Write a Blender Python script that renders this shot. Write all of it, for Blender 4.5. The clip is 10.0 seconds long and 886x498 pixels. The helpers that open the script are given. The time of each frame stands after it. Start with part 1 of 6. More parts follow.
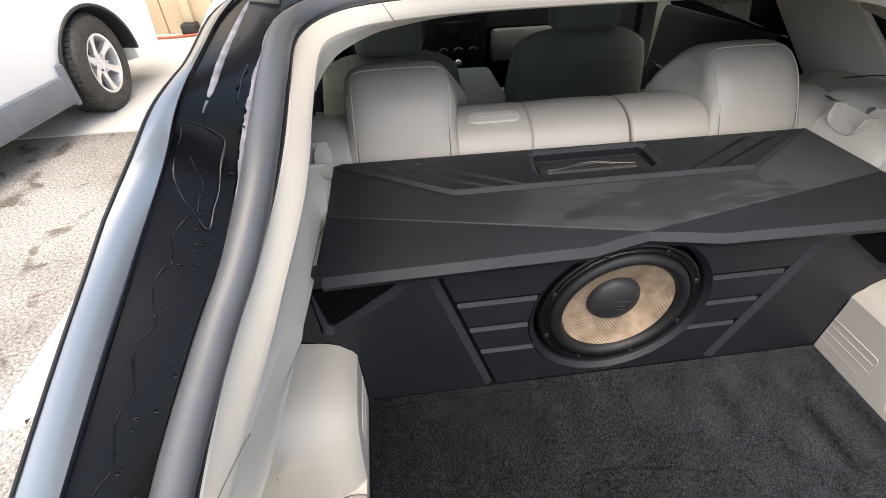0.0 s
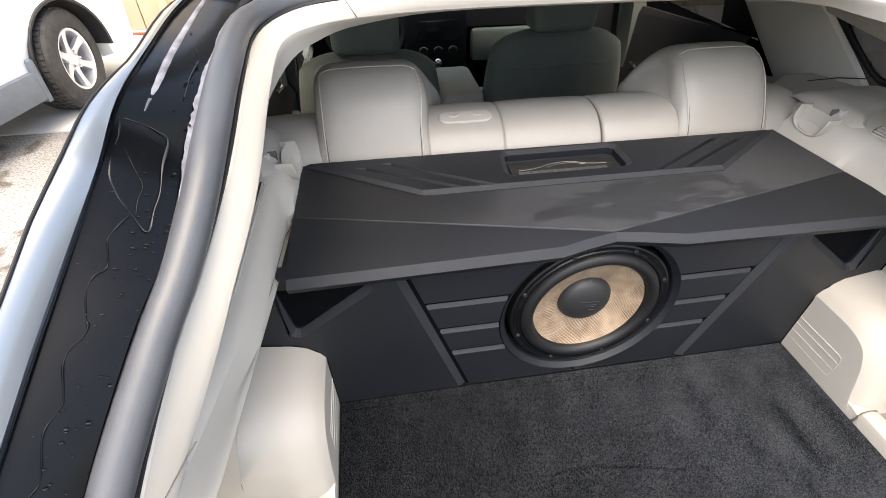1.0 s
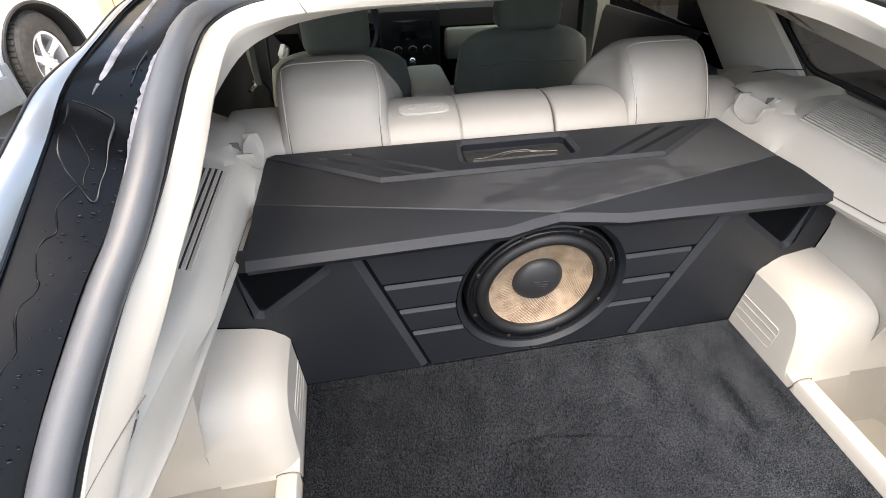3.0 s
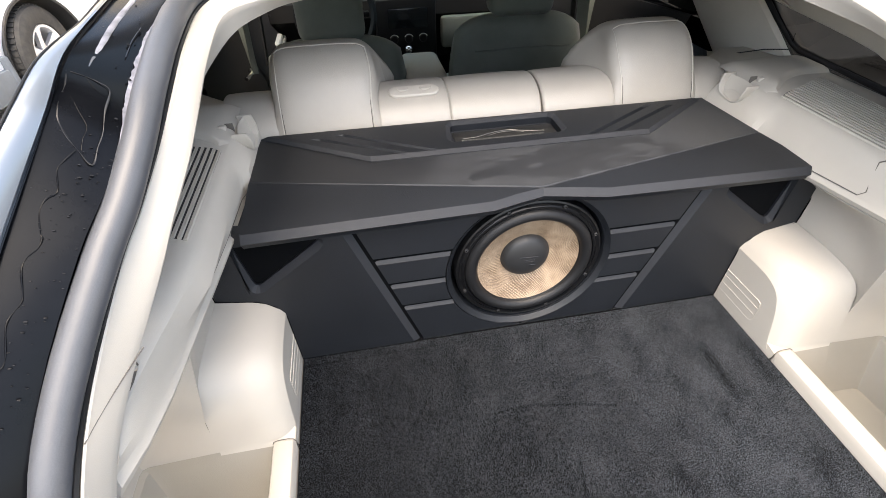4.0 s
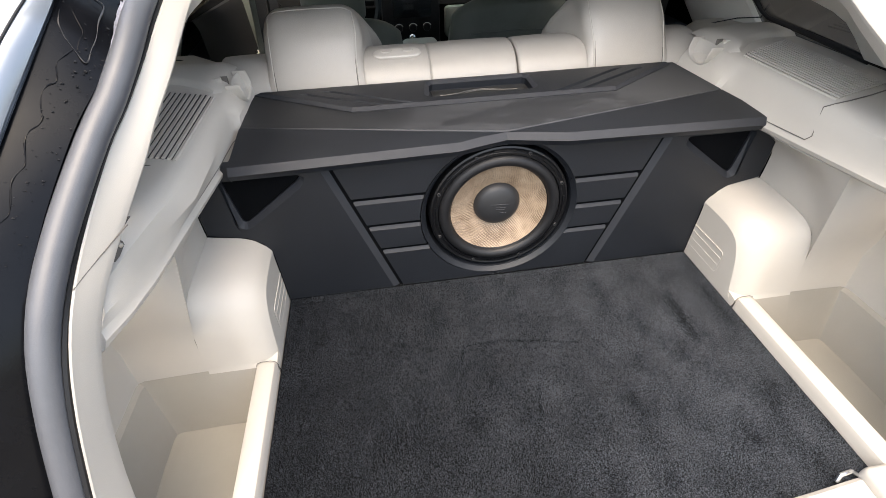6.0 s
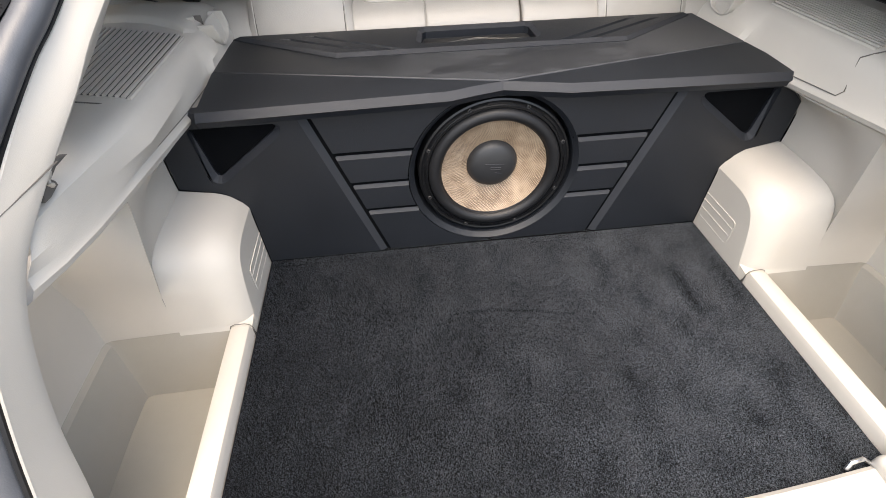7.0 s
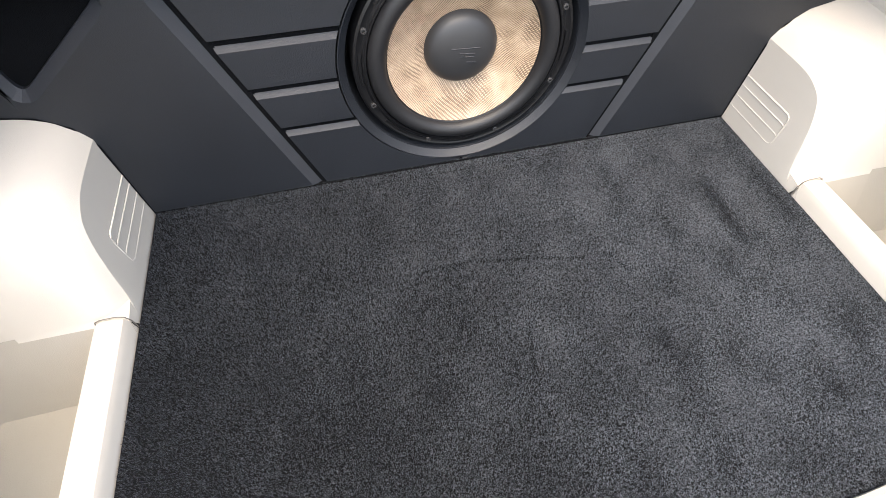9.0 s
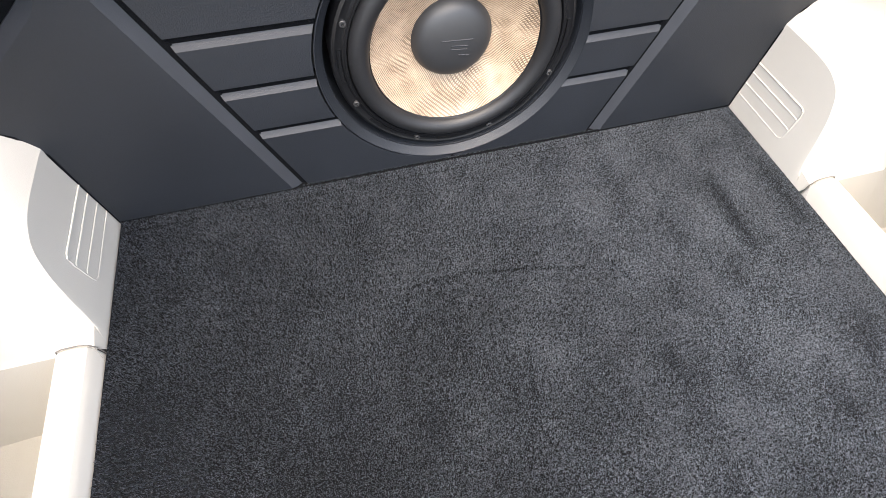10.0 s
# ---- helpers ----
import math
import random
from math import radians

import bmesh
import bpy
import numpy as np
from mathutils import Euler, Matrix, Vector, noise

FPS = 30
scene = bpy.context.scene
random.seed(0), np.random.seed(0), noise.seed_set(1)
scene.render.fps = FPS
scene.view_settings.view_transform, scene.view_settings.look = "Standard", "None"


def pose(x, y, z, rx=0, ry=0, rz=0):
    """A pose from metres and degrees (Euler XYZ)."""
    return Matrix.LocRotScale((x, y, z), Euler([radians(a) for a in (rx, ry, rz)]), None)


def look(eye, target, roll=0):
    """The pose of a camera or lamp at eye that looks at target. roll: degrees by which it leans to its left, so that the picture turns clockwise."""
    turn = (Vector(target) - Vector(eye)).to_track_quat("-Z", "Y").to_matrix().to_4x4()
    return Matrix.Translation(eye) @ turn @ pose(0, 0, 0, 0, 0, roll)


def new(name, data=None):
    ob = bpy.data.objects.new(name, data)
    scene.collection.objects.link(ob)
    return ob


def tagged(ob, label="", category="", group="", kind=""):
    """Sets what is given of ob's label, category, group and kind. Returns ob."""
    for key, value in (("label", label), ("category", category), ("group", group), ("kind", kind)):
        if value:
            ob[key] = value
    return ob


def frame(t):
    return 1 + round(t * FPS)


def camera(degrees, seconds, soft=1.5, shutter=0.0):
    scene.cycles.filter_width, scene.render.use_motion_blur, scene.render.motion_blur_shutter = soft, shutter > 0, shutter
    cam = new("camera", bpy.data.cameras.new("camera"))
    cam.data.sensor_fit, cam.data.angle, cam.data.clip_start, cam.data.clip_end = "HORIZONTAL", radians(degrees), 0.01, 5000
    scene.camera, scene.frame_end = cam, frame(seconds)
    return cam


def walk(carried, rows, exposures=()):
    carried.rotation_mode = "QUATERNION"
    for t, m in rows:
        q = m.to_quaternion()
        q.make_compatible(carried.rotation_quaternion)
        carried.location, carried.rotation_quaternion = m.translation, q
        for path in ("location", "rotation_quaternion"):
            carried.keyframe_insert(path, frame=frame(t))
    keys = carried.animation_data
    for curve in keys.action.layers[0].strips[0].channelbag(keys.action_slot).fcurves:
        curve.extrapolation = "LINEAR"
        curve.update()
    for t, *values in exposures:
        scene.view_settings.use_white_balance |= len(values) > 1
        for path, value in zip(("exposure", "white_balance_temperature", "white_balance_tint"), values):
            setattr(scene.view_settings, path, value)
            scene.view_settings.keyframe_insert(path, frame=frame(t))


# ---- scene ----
cam = camera(87.5, 10.0, soft=0.8)
PATH = [
    (0, (-0.4, -0.552, 1.553), (-0.226, 0.973, 0.27), -1.5),
    (0.5, (-0.385, -0.545, 1.549), (-0.184, 0.974, 0.263), -0.9),
    (1, (-0.37, -0.549, 1.55), (-0.136, 0.965, 0.264), -0.2),
    (1.5, (-0.353, -0.56, 1.554), (-0.1, 0.952, 0.269), -0.0),
    (2, (-0.343, -0.572, 1.553), (-0.07, 0.942, 0.274), 0.2),
    (2.5, (-0.33, -0.592, 1.554), (-0.05, 0.923, 0.278), 0.1),
    (4, (-0.301, -0.663, 1.546), (-0.035, 0.83, 0.242), -0.9),
    (4.5, (-0.29, -0.688, 1.542), (-0.037, 0.801, 0.231), -1.1),
    (5, (-0.272, -0.716, 1.538), (-0.048, 0.772, 0.22), -1.4),
    (6.3, (-0.219, -0.824, 1.484), (-0.038, 0.701, 0.204), -1.9),
    (6.5, (-0.205, -0.807, 1.482), (-0.054, 0.679, 0.151), -1.3),
    (7, (-0.194, -0.785, 1.426), (-0.039, 0.668, 0.061), -1.3),
    (7.5, (-0.19, -0.716, 1.363), (-0.002, 0.661, -0.075), -1.2),
    (8, (-0.184, -0.649, 1.312), (0.042, 0.624, -0.214), -0.9),
    (8.5, (-0.176, -0.598, 1.279), (0.076, 0.582, -0.316), -0.4),
    (9, (-0.166, -0.556, 1.266), (0.099, 0.557, -0.374), -0.1),
    (9.5, (-0.159, -0.517, 1.26), (0.119, 0.532, -0.42), 0.7),
    (10, (-0.152, -0.483, 1.258), (0.132, 0.512, -0.453), 1.3),
]
walk(cam, [(t, look(eye, target, roll)) for t, eye, target, roll in PATH],
     exposures=[(0, 1.85, 7050, 8), (0.8, 2.15, 7060, 8), (1.5, 2.33, 7080, 8), (2.5, 2.45, 7100, 8), (5, 2.35, 7100, 8), (7.5, 2.2, 7050, 8), (8.5, 2.55, 7050, 8), (10, 3.05, 6850, 8)])

# ---- light ----
world = bpy.data.worlds.new("world")
scene.world = world
world.use_nodes = True
wn, wl = world.node_tree.nodes, world.node_tree.links
sky = wn.new("ShaderNodeTexSky")
sky.sky_type = "NISHITA"
sky.sun_disc = False
sky.sun_elevation, sky.sun_rotation = radians(72), radians(194)
sky.air_density, sky.dust_density, sky.ozone_density = 1.0, 4.5, 1.0
wl.new(sky.outputs["Color"], wn["Background"].inputs["Color"])
wn["Background"].inputs["Strength"].default_value = 0.15
sun_data = bpy.data.lights.new("sun", "SUN")
sun_data.energy, sun_data.angle, sun_data.color = 0.45, radians(90), (1.0, 0.96, 0.9)
sun = new("sun", sun_data)
sun.matrix_world = look((0, 0, 20), (4.2, 6.2, 0))


# ---- materials ----
def mat(name, color, rough=0.5, metal=0.0, spot=0.0, spot_scale=4.0, grain=0.0, grain_scale=300.0, coat=0.0,
        sheen=0.0, warm=None, spec=0.5, rough_var=0.0):
    m = bpy.data.materials.new(name)
    m.use_nodes = True
    n, l = m.node_tree.nodes, m.node_tree.links
    b = n["Principled BSDF"]
    b.inputs["Roughness"].default_value = rough
    b.inputs["Metallic"].default_value = metal
    b.inputs["Coat Weight"].default_value = coat
    b.inputs["Sheen Weight"].default_value = sheen
    b.inputs["Specular IOR Level"].default_value = spec
    b.inputs["Base Color"].default_value = (*color, 1)
    tc = n.new("ShaderNodeTexCoord")
    if spot:
        a = n.new("ShaderNodeTexNoise")
        a.inputs["Scale"].default_value, a.inputs["Detail"].default_value = spot_scale, 6
        a.inputs["Roughness"].default_value = 0.65
        r = n.new("ShaderNodeValToRGB")
        r.color_ramp.elements[0].position, r.color_ramp.elements[1].position = 0.3, 0.72
        dark = tuple(c * (1 - spot) for c in color)
        lite = tuple(min(1, c * (1 + spot)) for c in (warm or color))
        r.color_ramp.elements[0].color, r.color_ramp.elements[1].color = (*dark, 1), (*lite, 1)
        l.new(tc.outputs["Object"], a.inputs["Vector"])
        l.new(a.outputs["Fac"], r.inputs["Fac"])
        l.new(r.outputs["Color"], b.inputs["Base Color"])
        if rough_var:
            mr = n.new("ShaderNodeMapRange")
            mr.inputs["To Min"].default_value, mr.inputs["To Max"].default_value = rough - rough_var, rough + rough_var
            l.new(a.outputs["Fac"], mr.inputs["Value"])
            l.new(mr.outputs["Result"], b.inputs["Roughness"])
    if grain:
        g = n.new("ShaderNodeTexNoise")
        g.inputs["Scale"].default_value, g.inputs["Detail"].default_value = grain_scale, 3
        bp = n.new("ShaderNodeBump")
        bp.inputs["Strength"].default_value, bp.inputs["Distance"].default_value = grain, 0.002
        l.new(tc.outputs["Object"], g.inputs["Vector"])
        l.new(g.outputs["Fac"], bp.inputs["Height"])
        l.new(bp.outputs["Normal"], b.inputs["Normal"])
    return m


BEIGE = mat("beige_plastic", (0.455, 0.424, 0.374), 0.5, spot=0.035, spot_scale=5, grain=0.12, grain_scale=900, rough_var=0.06)
# beige darkened by the shade inside the bins, with an olive tint
SHADED_BIN = mat("shaded_olive_plastic", (0.27, 0.25, 0.213), 0.6, spot=0.05, spot_scale=6, grain=0.2, grain_scale=700)
BEIGE_LITE = mat("beige_trim", (0.435, 0.406, 0.36), 0.42, spot=0.03, spot_scale=6, grain=0.08, grain_scale=900, rough_var=0.05)
LEATHER = mat("beige_leather", (0.36, 0.334, 0.296), 0.42, spot=0.05, spot_scale=7, grain=0.2, grain_scale=420, rough_var=0.06)
CLOTH = mat("grey_beige_cloth", (0.178, 0.2, 0.178), 0.85, spot=0.1, spot_scale=9, grain=0.4, grain_scale=700, sheen=0.2)
HEADLINE = mat("headliner", (0.62, 0.585, 0.53), 0.9, spot=0.05, grain=0.3, grain_scale=800)
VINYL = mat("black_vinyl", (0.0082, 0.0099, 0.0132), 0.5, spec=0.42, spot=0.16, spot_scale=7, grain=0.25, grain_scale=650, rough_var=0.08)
# paler than the panels: light caught by the bevels put into the colour
LIT_VINYL = mat("lit_black_vinyl", (0.019, 0.021, 0.0255), 0.58, spec=0.3, spot=0.1, spot_scale=20, grain=0.2, grain_scale=700)
MESH = mat("speaker_cloth", (0.0016, 0.002, 0.0028), 0.9, spec=0.1, spot=0.2, spot_scale=60, grain=0.6, grain_scale=1200)
FRAME = mat("black_frame", (0.004, 0.0042, 0.005), 0.35, spec=0.4, spot=0.15, spot_scale=30, grain=0.05, grain_scale=200)
RUBBER = mat("black_rubber", (0.0075, 0.0078, 0.009), 0.5, spec=0.4, spot=0.12, spot_scale=20, grain=0.1, grain_scale=300)
CAP = mat("matt_cap_rubber", (0.017, 0.0178, 0.0195), 0.5, spot=0.06, spot_scale=20)
SEAL = mat("grey_weatherstrip", (0.07, 0.074, 0.083), 0.42, spot=0.15, spot_scale=14, grain=0.12, grain_scale=500, rough_var=0.08)
PAINT = mat("black_car_paint", (0.0035, 0.0038, 0.0048), 0.2, spot=0.35, spot_scale=9, grain=0.05, grain_scale=30, rough_var=0.1, spec=0.14)
BODY = mat("silver_car_paint", (0.165, 0.19, 0.222), 0.3, metal=0.35, spot=0.04, spot_scale=3, coat=0.8)
# far darker than the pile: shade between the tufts put into the colour
SHADED_BACKING = mat("shaded_carpet_backing", (0.0045, 0.0049, 0.0058), 0.95, spot=0.2, spot_scale=60, spec=0.05)
GAP = mat("shut_line", (0.11, 0.10, 0.088), 0.8, spot=0.1)
SEALER = mat("grey_sealer", (0.010, 0.0105, 0.012), 0.28, spec=0.35, spot=0.2, spot_scale=60)
DROP = mat("water_drop", (0.03, 0.03, 0.032), 0.06, spot=0.1)
# pale streaks of the jamb; on the ridge this colour is sky glint
PALE_STREAK = mat("pale_streak_paint", (0.2, 0.2, 0.225), 0.35, spot=0.6, spot_scale=45)
DASH = mat("black_dash_plastic", (0.0045, 0.0047, 0.0052), 0.55, spec=0.3, spot=0.15, spot_scale=15, grain=0.2, grain_scale=600)
PLASTIC = mat("black_plastic", (0.02, 0.02, 0.021), 0.5, spot=0.15, spot_scale=15, grain=0.2, grain_scale=600)
DARK = mat("dark_door_card", (0.018, 0.018, 0.02), 0.6, spot=0.15, spot_scale=6, grain=0.2, grain_scale=500)
CHROME = mat("chrome", (0.75, 0.75, 0.76), 0.15, metal=1.0, spot=0.05, spot_scale=20)
STEEL = mat("brushed_plaque", (0.022, 0.022, 0.022), 0.5, metal=0.2, spot=0.25, spot_scale=30, grain=0.2, grain_scale=400)
SILVER = mat("engraved_silver", (0.13, 0.13, 0.125), 0.4, metal=0.5, spot=0.1, spot_scale=40)
ALLOY = mat("alloy", (0.72, 0.72, 0.74), 0.35, metal=0.7, spot=0.08, spot_scale=10)
TYRE = mat("tyre_rubber", (0.03, 0.03, 0.031), 0.8, spot=0.3, spot_scale=12, grain=0.4, grain_scale=150, warm=(0.05, 0.046, 0.04))
WHITE = mat("white_car_paint", (0.78, 0.78, 0.78), 0.3, spot=0.03, spot_scale=2, coat=0.8)
CLAD = mat("grey_cladding", (0.16, 0.18, 0.20), 0.6, spot=0.15, spot_scale=6, grain=0.2, grain_scale=300)
HOSE = mat("orange_hose", (0.55, 0.10, 0.05), 0.5, spot=0.2, spot_scale=12)
WALL = mat("beige_metal_siding", (0.62, 0.52, 0.36), 0.6, spot=0.06, spot_scale=1.5, grain=0.1, grain_scale=40)
SCREEN = mat("dark_screen", (0.01, 0.012, 0.014), 0.12, spot=0.1)
SCREEN_LABEL = mat("pale_label", (0.6, 0.62, 0.6), 0.5, spot=0.1)
CONCRETE = mat("pale_concrete", (0.45, 0.435, 0.41), 0.85, spot=0.12, spot_scale=1.3, grain=0.5, grain_scale=60)


def ground_material():
    m = mat("aggregate_paving", (0.32, 0.308, 0.288), 0.9, spot=0.75, spot_scale=70, grain=0.8, grain_scale=120)
    n, l = m.node_tree.nodes, m.node_tree.links
    ramp = [x for x in n if x.type == "VALTORGB"][0]
    big = n.new("ShaderNodeTexNoise")
    big.inputs["Scale"].default_value, big.inputs["Detail"].default_value = 0.9, 8
    mix = n.new("ShaderNodeMix")
    mix.data_type, mix.blend_type = "RGBA", "MULTIPLY"
    mix.inputs["Factor"].default_value = 1.0
    r2 = n.new("ShaderNodeValToRGB")
    r2.color_ramp.elements[0].position, r2.color_ramp.elements[1].position = 0.38, 0.6
    r2.color_ramp.elements[0].color, r2.color_ramp.elements[1].color = (0.5, 0.47, 0.44, 1), (1, 1, 1, 1)
    tc = [x for x in n if x.type == "TEX_COORD"][0]
    l.new(tc.outputs["Object"], big.inputs["Vector"])
    l.new(big.outputs["Fac"], r2.inputs["Fac"])
    l.new(ramp.outputs["Color"], mix.inputs["A"])
    l.new(r2.outputs["Color"], mix.inputs["B"])
    spots = n.new("ShaderNodeTexNoise")
    spots.inputs["Scale"].default_value, spots.inputs["Detail"].default_value, spots.inputs["Distortion"].default_value = 4.5, 6, 0.6
    r3 = n.new("ShaderNodeValToRGB")
    r3.color_ramp.elements[0].position, r3.color_ramp.elements[1].position = 0.33, 0.42
    r3.color_ramp.elements[0].color, r3.color_ramp.elements[1].color = (0.42, 0.38, 0.34, 1), (1, 1, 1, 1)
    mix2 = n.new("ShaderNodeMix")
    mix2.data_type, mix2.blend_type = "RGBA", "MULTIPLY"
    mix2.inputs["Factor"].default_value = 1.0
    l.new(tc.outputs["Object"], spots.inputs["Vector"])
    l.new(spots.outputs["Fac"], r3.inputs["Fac"])
    l.new(mix.outputs["Result"], mix2.inputs["A"])
    l.new(r3.outputs["Color"], mix2.inputs["B"])
    l.new(mix2.outputs["Result"], n["Principled BSDF"].inputs["Base Color"])
    return m


def carpet_material():
    m = mat("charcoal_carpet", (0.012, 0.0122, 0.014), 0.9, spec=0.12)
    n, l = m.node_tree.nodes, m.node_tree.links
    b = n["Principled BSDF"]
    tc = [x for x in n if x.type == "TEX_COORD"][0]
    nap = n.new("ShaderNodeTexNoise")
    nap.inputs["Scale"].default_value, nap.inputs["Detail"].default_value = 15.0, 8
    nap.inputs["Roughness"].default_value, nap.inputs["Distortion"].default_value = 0.66, 0.8
    r = n.new("ShaderNodeValToRGB")
    r.color_ramp.elements[0].position, r.color_ramp.elements[1].position = 0.38, 0.66
    r.color_ramp.elements[0].color, r.color_ramp.elements[1].color = (0.78, 0.78, 0.78, 1), (1.06, 1.06, 1.06, 1)
    fib = n.new("ShaderNodeTexNoise")
    fib.inputs["Scale"].default_value, fib.inputs["Detail"].default_value = 440.0, 3
    r2 = n.new("ShaderNodeValToRGB")
    r2.color_ramp.elements[0].position, r2.color_ramp.elements[1].position = 0.36, 0.66
    r2.color_ramp.elements[0].color, r2.color_ramp.elements[1].color = (0.0076, 0.0084, 0.01, 1), (0.087, 0.096, 0.111, 1)
    mix = n.new("ShaderNodeMix")
    mix.data_type, mix.blend_type = "RGBA", "MULTIPLY"
    mix.inputs["Factor"].default_value = 1.0
    l.new(tc.outputs["Object"], nap.inputs["Vector"])
    l.new(tc.outputs["Object"], fib.inputs["Vector"])
    l.new(nap.outputs["Fac"], r.inputs["Fac"])
    l.new(fib.outputs["Fac"], r2.inputs["Fac"])
    l.new(r2.outputs["Color"], mix.inputs["A"])
    l.new(r.outputs["Color"], mix.inputs["B"])
    l.new(mix.outputs["Result"], b.inputs["Base Color"])
    return m


def flax_material():
    """Glossy flax threads: one wavering lay of fibres, crossed in patches by a second."""
    m = mat("woven_flax", (0.5, 0.36, 0.2), 0.38, spec=0.6)
    n, l = m.node_tree.nodes, m.node_tree.links
    b = n["Principled BSDF"]
    tc = [x for x in n if x.type == "TEX_COORD"][0]

    def calc(op, a, c):
        q = n.new("ShaderNodeMath")
        q.operation = op
        for i, v in enumerate((a, c)):
            if isinstance(v, (int, float)):
                q.inputs[i].default_value = v
            else:
                l.new(v, q.inputs[i])
        return q.outputs["Value"]

    def cloud(scale, detail, lo, hi):
        q = n.new("ShaderNodeTexNoise")
        q.inputs["Scale"].default_value, q.inputs["Detail"].default_value = scale, detail
        r = n.new("ShaderNodeMapRange")
        r.inputs["From Min"].default_value, r.inputs["From Max"].default_value = lo, hi
        l.new(tc.outputs["Object"], q.inputs["Vector"])
        l.new(q.outputs["Fac"], r.inputs["Value"])
        return r.outputs["Result"]

    def threads(rot, scale, sway, wob):
        """The dark gaps between threads, 0 to 1."""
        wz = n.new("ShaderNodeTexNoise")
        wz.inputs["Scale"].default_value, wz.inputs["Detail"].default_value = 10.0, 3
        ws, wa, mp = n.new("ShaderNodeVectorMath"), n.new("ShaderNodeVectorMath"), n.new("ShaderNodeMapping")
        ws.operation = "SCALE"
        ws.inputs["Scale"].default_value = sway
        mp.inputs["Rotation"].default_value = (0, radians(rot), 0)
        t = n.new("ShaderNodeTexWave")
        t.wave_type, t.bands_direction = "BANDS", "X"
        t.inputs["Scale"].default_value, t.inputs["Distortion"].default_value = scale, wob
        t.inputs["Detail"].default_value, t.inputs["Detail Scale"].default_value = 3.0, 1.2
        l.new(tc.outputs["Object"], wz.inputs["Vector"])
        l.new(wz.outputs["Color"], ws.inputs[0])
        l.new(ws.outputs["Vector"], wa.inputs[0])
        l.new(tc.outputs["Object"], wa.inputs[1])
        l.new(wa.outputs["Vector"], mp.inputs["Vector"])
        l.new(mp.outputs["Vector"], t.inputs["Vector"])
        r = n.new("ShaderNodeMapRange")
        r.inputs["From Min"].default_value, r.inputs["From Max"].default_value = 0.62, 0.08
        l.new(t.outputs["Fac"], r.inputs["Value"])
        return r.outputs["Result"]

    lay, cross = threads(132, 118, 0.026, 1.6), threads(42, 66, 0.02, 1.3)
    strength = cloud(26, 3, 0.35, 0.6)
    gap = calc("MAXIMUM", calc("MULTIPLY", lay, calc("ADD", calc("MULTIPLY", strength, 0.5), 0.45)), calc("MULTIPLY", cross, calc("MULTIPLY", cloud(17, 2, 0.5, 0.62), 0.75)))
    r = n.new("ShaderNodeValToRGB")
    r.color_ramp.elements[0].position, r.color_ramp.elements[1].position = 0.05, 0.95
    r.color_ramp.elements[0].color, r.color_ramp.elements[1].color = (0.42, 0.33, 0.24, 1), (0.075, 0.045, 0.026, 1)
    l.new(gap, r.inputs["Fac"])
    tone = n.new("ShaderNodeMix")
    tone.data_type, tone.blend_type = "RGBA", "MULTIPLY"
    tone.inputs["Factor"].default_value = 1.0
    r2 = n.new("ShaderNodeValToRGB")
    r2.color_ramp.elements[0].color, r2.color_ramp.elements[1].color = (0.72, 0.66, 0.6, 1), (1.1, 1.08, 1.05, 1)
    l.new(cloud(40, 5, 0.3, 0.7), r2.inputs["Fac"])
    l.new(r.outputs["Color"], tone.inputs["A"])
    l.new(r2.outputs["Color"], tone.inputs["B"])
    l.new(tone.outputs["Result"], b.inputs["Base Color"])
    bp = n.new("ShaderNodeBump")
    bp.inputs["Strength"].default_value, bp.inputs["Distance"].default_value = 0.7, 0.001
    l.new(calc("SUBTRACT", 1.0, gap), bp.inputs["Height"])
    l.new(bp.outputs["Normal"], b.inputs["Normal"])
    return m


